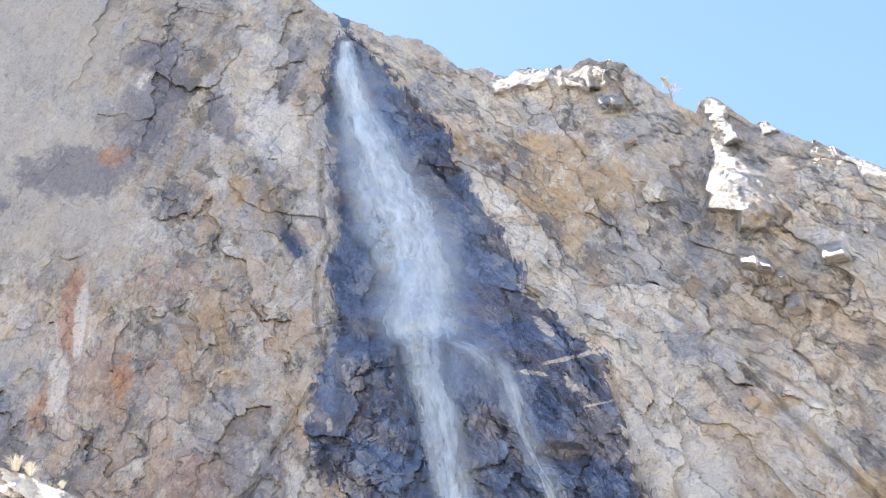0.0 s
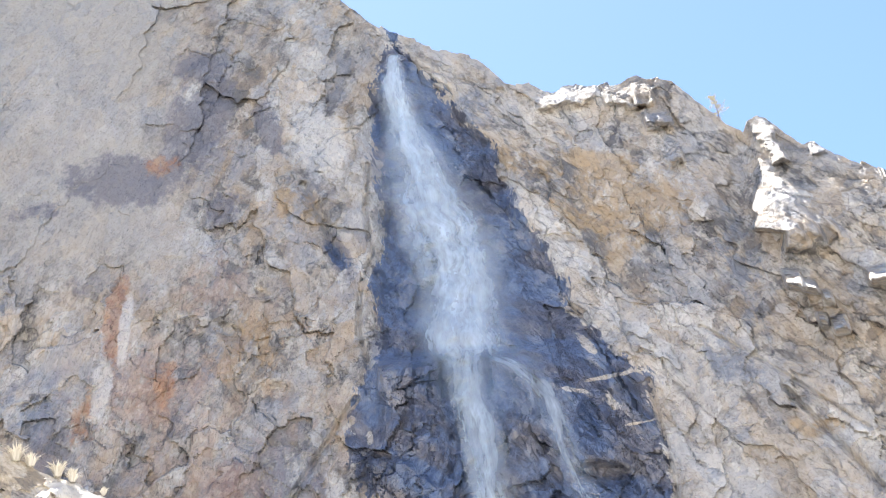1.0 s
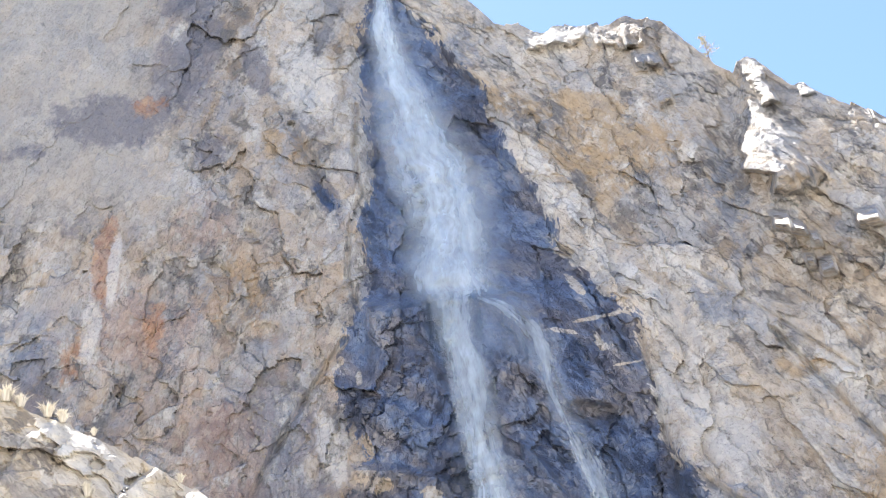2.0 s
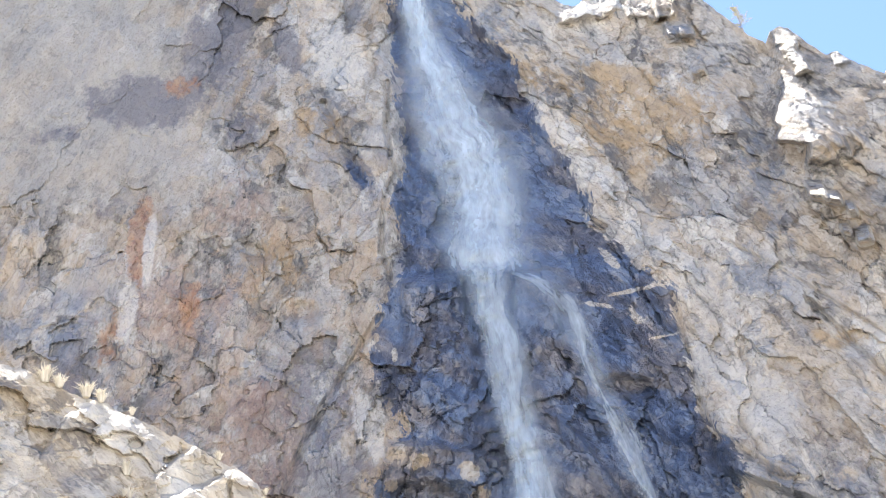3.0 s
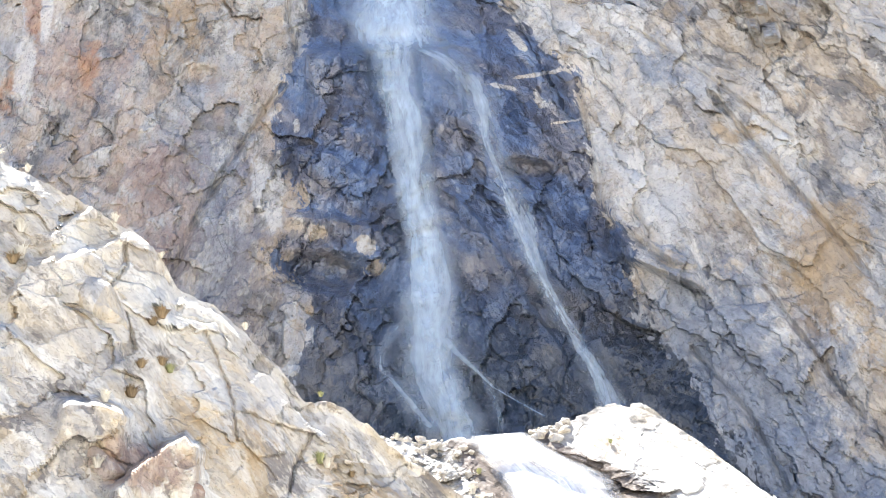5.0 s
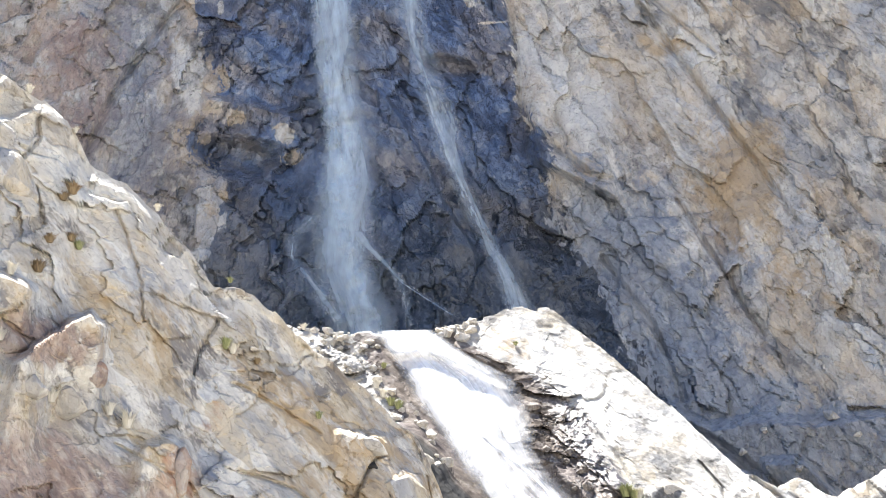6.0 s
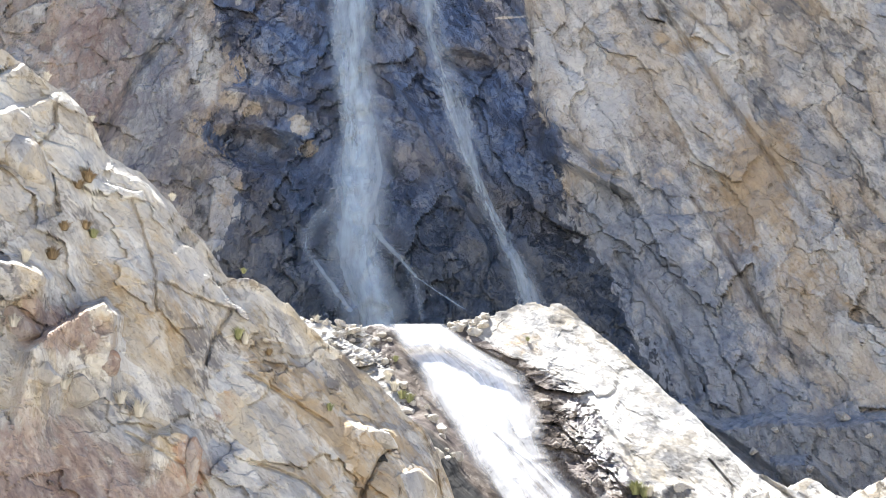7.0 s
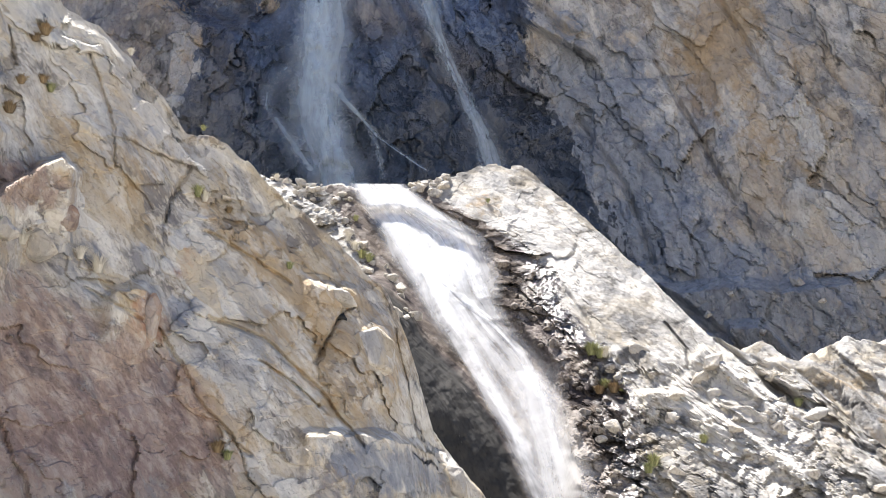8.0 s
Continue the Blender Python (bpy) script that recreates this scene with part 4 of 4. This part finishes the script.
STRANDS = [
    [(62, 12.5, 0.35), (52.5, 14.8, 0.4), (44.5, 17.8, 0.35), (38.5, 20.3, 0.5), (34, 21.3, 1.0)],
    [(44, 4.4, 0.9), (42.5, 5.4, 0.6), (40, 7.6, 0.45), (37.9, 9.2, 0.4), (34, 14.6, 0.3)],
    [(39, 8.2, 0.3), (36.5, 9.3, 0.25), (33, 9.8, 0.3)],
    [(46, 0.2, 0.8), (43, -2.2, 0.6), (41, -2.3, 0.5), (37, 0.4, 0.6), (33.5, 2.6, 0.9)],
    [(50, 1.6, 1.2), (45, 3.0, 0.8), (40, 4.8, 0.7), (33, 5.8, 1.0)],
    [(84.5, 0.4, 1.2), (76, 0.2, 0.8), (66, 1.0, 0.8), (56, 2.2, 0.9), (48, 2.4, 1.0)],
    [(146.5, -5.1, 0.7), (130, -4.6, 0.9), (115, -1.4, 1.0), (103, 0.6, 1.0), (90, 0.2, 1.1), (84, -1, 1.2)],
    [(118, -0.5, 0.9), (108, 2.6, 0.9), (98, 3.2, 0.9), (88, 3.6, 1.1), (83.5, 5, 1.4)],
    [(57, 3.1, 0.9), (50, 3.0, 1.3), (44, 2.9, 1.3), (40, 3.6, 1.2), (36, 4.6, 1.2), (32, 5.6, 1.2)],
]
for i, path in enumerate(STRANDS):
    sheet("strand", [(a, b, 1.5 * c) for a, b, c in path], face, M_FALL, fall, 30 + i, 0.3, 0.7, 12, 120, 0.9, 0.3)


cascade = tagged(new("cascade"), "sunlit white cascade sliding down between the rocks", "cascade", kind="stuff")
RUN = [(z, (along(BED_LEFT, z) + along(BED_RIGHT, z)) / 2, (along(BED_RIGHT, z) - along(BED_LEFT, z)) / 2 - 0.1) for z in (23.9, 21.5, 19.3, 16.5, 14.1, 12, 10, 7.2, 3.8, 1.2, -2)]
THIN = [(-2, 0.5), (6, 0.42), (11, 0.5), (14.5, 0.8), (17, 1.1), (22, 1.3), (24, 1.3)]
sheet("spray", [(9, 15.2, 1.8), (5, 15.6, 2.0), (1, 16.0, 2.0), (-2, 16.2, 2.0)], outcrop, M_CASCADE, cascade, 15, 0.8, 0.45, 20, 60, 0.9, 0.1, None, (0.6, 1.2))
for i in range(2):
    sheet("veil", RUN, outcrop, M_CASCADE, cascade, 10 + i, 0.5, 1.0, 34, 160, 0.15 + 0.15 * i, 0.06, THIN, (0.6, 1.2))
for i, path in enumerate((
    [(23.3, 6.4, 1.4), (20, 8.2, 1.6), (16, 9.8, 1.3), (12.5, 10.8, 1.1), (9, 12.2, 0.9), (5, 13.8, 0.9), (0, 14.6, 0.9)],
    [(16, 10.2, 0.9), (14, 11.8, 0.7), (12.4, 13.4, 0.5), (10, 15, 0.5), (6, 15.9, 0.4), (3, 15.9, 0.5)],
    [(22.5, 8.0, 0.8), (19.5, 11.6, 1.2), (16.5, 12.6, 0.9), (14, 13.1, 0.6)],
)):
    sheet("strand", path, outcrop, M_CASCADE, cascade, 50 + i, 0.35, 0.9, 14, 140, 0.5, 0.2, [(-2, 0.75), (9, 0.9), (13, 1.1), (17, 1.2), (24, 1.2)], (0.6, 1.2))


# ------------------------------------------------------------ stones
def stone_mesh(name, seed, size=(1.0, 1.0, 1.0), cuts=2, grit=0.05, corners=16):
    """A broken stone: a hull of random corners, cut finer and roughened."""
    rnd = random.Random(seed)
    bm = bmesh.new()
    for _ in range(corners):
        d = Vector((rnd.gauss(0, 1), rnd.gauss(0, 1), rnd.gauss(0, 1))).normalized() * rnd.uniform(0.85, 1.1)
        bm.verts.new((d.x * size[0], d.y * size[1], d.z * size[2]))
    hull = bmesh.ops.convex_hull(bm, input=bm.verts[:])
    loose = [v for v in bm.verts if not v.link_faces]
    bmesh.ops.delete(bm, geom=loose, context="VERTS")
    bmesh.ops.bevel(bm, geom=bm.edges[:], offset=0.08 * min(size), segments=1, affect="EDGES", clamp_overlap=True)
    bmesh.ops.triangulate(bm, faces=bm.faces[:])
    if cuts:
        bmesh.ops.subdivide_edges(bm, edges=[e for e in bm.edges if e.calc_length() > 0.45 * min(size)], cuts=cuts, use_grid_fill=True)
        bmesh.ops.triangulate(bm, faces=bm.faces[:])
    for v in bm.verts:
        v.co += v.co.normalized() * grit * 2 * noise.fractal(v.co * 1.7 + Vector((seed, 0, 0)), 0.9, 2.0, 4)
    me = bpy.data.meshes.new(name)
    bm.to_mesh(me)
    bm.free()
    return me


M_RUBBLE = rock_material("rubble_rock", SLOPE_TONES, (0.43, 0.36, 0.25), (0.38, 0.375, 0.365), 0.5, (0, -36, 0), 0.45, 0.7, (0.54, 0.64), 1.9, BROWN_SOAK)
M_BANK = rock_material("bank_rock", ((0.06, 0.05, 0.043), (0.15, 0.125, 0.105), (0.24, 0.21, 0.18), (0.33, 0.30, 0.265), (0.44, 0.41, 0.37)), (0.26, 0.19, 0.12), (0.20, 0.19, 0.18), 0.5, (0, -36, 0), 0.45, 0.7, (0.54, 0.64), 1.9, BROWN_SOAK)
STONES = [stone_mesh("stone", 400 + i, (1.0, 0.8 + 0.05 * i, 0.62 + 0.05 * i), 1, 0.03) for i in range(7)]
PALE_STONES, BANK_STONES = [], []
for i, me in enumerate(STONES):
    copy = me.copy()
    copy.materials.append(M_RUBBLE)
    me.materials.append(M_NEAR)
    PALE_STONES.append(copy)
    copy = copy.copy()
    copy.materials[0] = M_BANK
    BANK_STONES.append(copy)


def stone(meshes, rnd, at, size, label, group, name="stone"):
    ob = new(name, rnd.choice(meshes))
    ob.matrix_world = Matrix.LocRotScale(at, Euler((rnd.uniform(-0.5, 0.5), rnd.uniform(-0.5, 0.5), rnd.uniform(0, 6.3))), Vector((size, size, size * rnd.uniform(0.75, 1.1))))
    return tagged(ob, label, "rock", group)


rnd = random.Random(5)
# rubble by the head of the cascade
for i in range(105):
    x = rnd.uniform(-3.5, 8.8)
    z = along(DOME, x) + 0.35 - rnd.random() ** 1.5 * (5.5 if x > 1 else 2.5)
    if along(BED_LEFT, z) - 0.3 < x:
        continue
    size = 0.14 + 0.36 * rnd.random() ** 2.2
    stone(PALE_STONES, rnd, outcrop.at(x, z, 0.3 * size), size, "pale angular stone in the rubble beside the cascade", "rubble beside the cascade")
for i in range(20):
    x = rnd.uniform(8.9, 11.8)
    z = along(DOME, x) + 0.15 - rnd.random() ** 2 * 1.6
    size = 0.2 + 0.45 * rnd.random() ** 2
    stone(PALE_STONES, rnd, outcrop.at(x, z, 0.2 * size), size, "pale angular stone on the outcrop's shoulder", "stones on the outcrop")
for i in range(26):
    z = rnd.uniform(12.5, 17.5)
    x = along(BED_LEFT, z) - rnd.uniform(0.3, 3.2)
    size = 0.25 + 0.45 * rnd.random() ** 1.5
    stone(PALE_STONES, rnd, outcrop.at(x, z, 0.1 * size), size, "pale angular stone in the rubble beside the cascade", "rubble beside the cascade")
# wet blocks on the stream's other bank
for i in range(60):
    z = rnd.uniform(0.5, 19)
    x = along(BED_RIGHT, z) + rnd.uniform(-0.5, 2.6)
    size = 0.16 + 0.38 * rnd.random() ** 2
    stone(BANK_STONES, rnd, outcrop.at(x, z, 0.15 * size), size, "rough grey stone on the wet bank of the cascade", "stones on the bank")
# broken blocks on the lower slope
for i in range(70):
    x = rnd.uniform(18.5, 36)
    z = rnd.uniform(0, min(9.5, along(DOME, x) - 0.3)) if along(DOME, x) > 0.8 else 0.2
    size = 0.18 + 0.5 * rnd.random() ** 2.4
    stone(PALE_STONES, rnd, outcrop.at(x, z, -0.25 * size), size, "sunlit pale block on the lower slope", "blocks on the lower slope")
for x, z, size in ((20.2, 8.9, 0.8), (22.2, 10.2, 0.9), (26.6, 9.5, 1.25), (23.8, 7.2, 0.8), (31.8, 6.2, 1.0), (27.8, 8.3, 0.8), (29.2, 5.3, 0.7), (19.3, 5.2, 0.8)):
    stone(PALE_STONES, rnd, outcrop.at(x, z, -0.45 * size), size, "large white sunlit boulder on the lower slope", "large boulders", "boulder")
# loose rocks at the foot of the cliff
for x, z, size in ((48.5, 21.4, 0.9), (42.6, 20.4, 0.6), (45.0, 16.6, 0.7), (50.5, 19.5, 0.5), (40.4, 18.4, 0.6)):
    stone(STONES, rnd, face.at(x, z, 0.3), size, "tan boulder lying on the cliff's foot", "boulders at the cliff foot", "boulder")

# large blocks that stand out of the near slope
BLOCKS = [
    ("broad pale block below the crest", -13.6, 21.2, 2.4, 1.6, 1.7, 0, 2.0),
    ("reddish block with a sunlit pale top", -9.7, 12.7, 1.2, 1.1, 1.0, 1, 1.3),
    ("reddish block beside another on the slope", -12.4, 13.4, 1.2, 1.1, 0.9, 1, 1.2),
    ("pale rounded block on the slope", -9.8, 11.2, 0.8, 0.8, 0.75, 0, -0.4),
    ("small pale block on the slope", -11.0, 11.6, 0.6, 0.6, 0.5, 0, -0.4),
    ("orange-stained block on the slope", -5.9, 8.5, 1.0, 1.0, 1.3, 2, 1.1),
    ("tan slab resting on the lower slope", 2.7, 10.7, 1.1, 0.9, 0.5, 0, 0.6),
    ("grey splinter of rock on the slope", 3.8, 5.4, 0.32, 0.4, 0.8, 0, 0.4),
    ("large rounded tan block on the lower slope", 4.0, 8.0, 1.5, 1.2, 1.7, 0, 1.9),
    ("tan block at the slope's foot", 8.7, 1.9, 1.8, 1.3, 1.0, 0, 1.4),
]
M_RED = rock_material("reddish_rock", ((0.13, 0.09, 0.08), (0.24, 0.165, 0.13), (0.34, 0.25, 0.19), (0.44, 0.36, 0.29), (0.55, 0.49, 0.42)), (0.36, 0.22, 0.14), (0.30, 0.26, 0.24), 0.5, (0, -36, 0), 0.55, 0.75, (0.48, 0.58), 1.9, BROWN_SOAK)
M_ORANGE = rock_material("orange_rock", ((0.20, 0.13, 0.10), (0.36, 0.24, 0.15), (0.46, 0.34, 0.24), (0.52, 0.44, 0.35), (0.60, 0.55, 0.48)), (0.42, 0.21, 0.10), (0.34, 0.30, 0.27), 0.5, (0, -36, 0), 0.55, 0.75, (0.48, 0.58), 1.9, BROWN_SOAK)
for i, (label, x, z, a, b, c, kind, sink) in enumerate(BLOCKS):
    me = stone_mesh("rock_block", 500 + i, (a, b, c), 2, 0.03, 20)
    me.materials.append((M_NEAR, M_RED, M_ORANGE)[kind])
    ob = new("rock_block", me)
    ob.matrix_world = pose(*slope.at(x, z, -0.55 * sink), -12, 28 if kind == 0 else 20, 0)
    tagged(ob, label, "rock", "blocks on the near slope")


# ------------------------------------------------------------ plants
def leaf_material(name, a, b):
    m = Nodes(name)
    info = m.add("ObjectInfo").outputs["Random"]
    geo = m.add("NewGeometry").outputs["Random Per Island"]
    col = m.mix(m.math("ADD", m.math("MULTIPLY", geo, 0.7), m.math("MULTIPLY", info, 0.3)), a, b)
    m.link(col, m.bsdf.inputs["Base Color"])
    m.bsdf.inputs["Roughness"].default_value = 0.8
    return m.mat


M_STRAW = leaf_material("dry_grass", (0.50, 0.455, 0.36), (0.70, 0.66, 0.57))
M_GREEN = leaf_material("green_grass", (0.14, 0.16, 0.06), (0.42, 0.41, 0.20))
M_BROWN = leaf_material("brown_shrub", (0.13, 0.09, 0.05), (0.36, 0.26, 0.14))
M_BARK = leaf_material("bark", (0.16, 0.12, 0.09), (0.22, 0.17, 0.13))
M_LEAF = leaf_material("autumn_leaf", (0.34, 0.29, 0.14), (0.56, 0.49, 0.28))


def tuft_mesh(name, seed, blades, high, spread, mat):
    rnd = random.Random(seed)
    bm = bmesh.new()
    for _ in range(blades):
        a, lean = rnd.uniform(0, 6.283), rnd.uniform(0.05, 1.0) * spread
        h, w = high * rnd.uniform(0.55, 1.1), rnd.uniform(0.014, 0.028)
        d = Vector((math.cos(a), math.sin(a), 0))
        s = Vector((-d.y, d.x, 0)) * w
        root = d * rnd.uniform(0, 0.12)
        mid, tip = root + d * lean * 0.4 * h + Vector((0, 0, 0.6 * h)), root + d * lean * h + Vector((0, 0, h * (1 - 0.3 * lean)))
        v = [bm.verts.new(p) for p in (root - s, root + s, mid + s * 0.8, mid - s * 0.8, tip)]
        bm.faces.new(v[:4])
        bm.faces.new((v[3], v[2], v[4]))
    me = bpy.data.meshes.new(name)
    bm.to_mesh(me)
    bm.free()
    me.materials.append(mat)
    return me


TUFTS = {"straw": [tuft_mesh("grass_tuft", 600 + i, 150, 0.55, 0.8, M_STRAW) for i in range(3)], "green": [tuft_mesh("green_tuft", 610 + i, 170, 0.5, 0.9, M_GREEN) for i in range(3)], "brown": [tuft_mesh("low_shrub", 620 + i, 190, 0.45, 1.1, M_BROWN) for i in range(2)]}
LABELS = {"straw": ("grass_tuft", "dry straw-coloured grass tuft growing among the rocks", "grass tuft"), "green": ("green_tuft", "yellow-green plant growing between the stones", "plant"), "brown": ("low_shrub", "low brown shrub in a crack of the slope", "shrub")}


def tuft(kind, at, size):
    name, label, category = LABELS[kind]
    ob = new(name, rnd.choice(TUFTS[kind]))
    size *= 1.05
    ob.matrix_world = pose(*at, 0, 0, rnd.uniform(0, 360)) @ Matrix.Diagonal((size, size, size, 1))
    tagged(ob, label, category, category + "s on the rocks")


for kind, x, z, size in (("straw", -20.5, 29.9, 1.5), ("straw", -19.9, 29.7, 1.2), ("straw", -18.8, 29.3, 1.4), ("straw", -18.2, 29.1, 1.2), ("straw", -16.9, 28.6, 0.7), ("straw", -13.2, 26.6, 0.8), ("straw", -11.2, 25.0, 0.6), ("straw", -16.6, 24.9, 1.2), ("straw", -16.4, 23.4, 1.3), ("brown", -16.6, 23.1, 1.2), ("brown", -10.9, 21.5, 1.3), ("brown", -11.2, 21.0, 1.0), ("brown", -10.7, 19.0, 1.0), ("green", -10.4, 18.7, 0.9), ("brown", -11.4, 18.6, 1.0), ("brown", -11.6, 17.0, 1.3), ("straw", -12.5, 16.6, 1.0), ("straw", -10.5, 11.2, 1.2), ("straw", -10.2, 11.0, 1.0), ("straw", -7.7, 10.4, 1.5), ("straw", -8.4, 10.9, 1.1), ("straw", -12.4, 13.5, 1.0), ("green", -4.1, 15.0, 1.2), ("straw", -3.8, 14.8, 1.0), ("brown", -2.7, 14.4, 0.8), ("straw", -7.5, 21.8, 0.7), ("green", -4.1, 18.7, 0.6), ("brown", -2.6, 3.1, 1.3), ("green", -2.2, 2.8, 1.0), ("green", 0.2, 12.0, 0.8)):
    tuft(kind, slope.at(x, z - 0.06, 0.12), size)
for kind, x, z, size in (("green", 19.3, 10.1, 1.9), ("green", 19.8, 9.9, 1.6), ("straw", 20.1, 10.0, 1.4), ("green", 19.6, 7.9, 1.3), ("brown", 20.1, 7.6, 1.7), ("brown", 19.2, 7.5, 1.4), ("green", 20.6, 7.7, 1.3), ("green", 21.3, 3.1, 1.6), ("green", 20.9, 2.7, 1.4), ("green", 24.6, 4.5, 1.2), ("green", 5.2, 17.3, 1.3), ("green", 5.7, 17.0, 1.3), ("straw", 4.7, 18.0, 1.3), ("straw", 4.3, 18.8, 1.2), ("green", 4.9, 20.5, 0.9), ("straw", -0.8, 24.2, 1.0), ("green", 31.0, 6.8, 1.2), ("green", 14.5, 22.3, 0.7)):
    tuft(kind, outcrop.at(x, z - 0.06, 0.15), size)


def small_tree(x, y, z, high, seed):
    """A thin mountain tree with a sparse crown."""
    rnd = random.Random(seed)
    root = new("small_tree")
    root.matrix_world = pose(x, y, z)
    bm = bmesh.new()
    twigs = []

    def limb(a, b, ra, rb):
        d = (b - a).normalized()
        s = d.orthogonal().normalized()
        t = d.cross(s)
        ring = []
        for p, r in ((a, ra), (b, rb)):
            ring.append([bm.verts.new(p + (s * math.cos(k * 1.047) + t * math.sin(k * 1.047)) * r) for k in range(6)])
        for k in range(6):
            bm.faces.new((ring[0][k], ring[0][(k + 1) % 6], ring[1][(k + 1) % 6], ring[1][k]))

    last = Vector((0, 0, -0.3))
    for i in range(1, 7):
        f = i / 6
        p = Vector((0.15 * math.sin(f * 4), 0.1 * math.sin(f * 5), high * f))
        limb(last, p, 0.10 * high * 0.2 * (1.15 - f), 0.10 * high * 0.2 * (1.0 - f) + 0.01)
        if i > 1:
            for _ in range(5):
                a = rnd.uniform(0, 6.283)
                q = p + Vector((math.cos(a), math.sin(a), rnd.uniform(0.5, 1.1))) * high * rnd.uniform(0.12, 0.3) * (1.25 - 0.7 * f)
                limb(p, q, 0.02, 0.006)
                twigs.append((p, q))
        last = p
    part("trunk", bm, M_BARK, root)
    bm = bmesh.new()
    for a, b in twigs:
        for _ in range(26):
            c = a.lerp(b, rnd.uniform(0.35, 1.15)) + Vector((rnd.gauss(0, 1), rnd.gauss(0, 1), rnd.gauss(0, 1))) * 0.11 * high * 0.35
            n = Vector((rnd.gauss(0, 1), rnd.gauss(0, 1), rnd.gauss(0, 1))).normalized()
            u = n.orthogonal().normalized() * rnd.uniform(0.07, 0.13)
            w = n.cross(u)
            bm.faces.new([bm.verts.new(c + q) for q in (-u, w * 0.6, u, -w * 0.6)])
    part("crown", bm, M_LEAF, root)
    return tagged(root, "small pale-leaved tree standing on the ridge", "tree")


small_tree(*face.at(39.0, 117.6, -1.5), 4.6, 71)
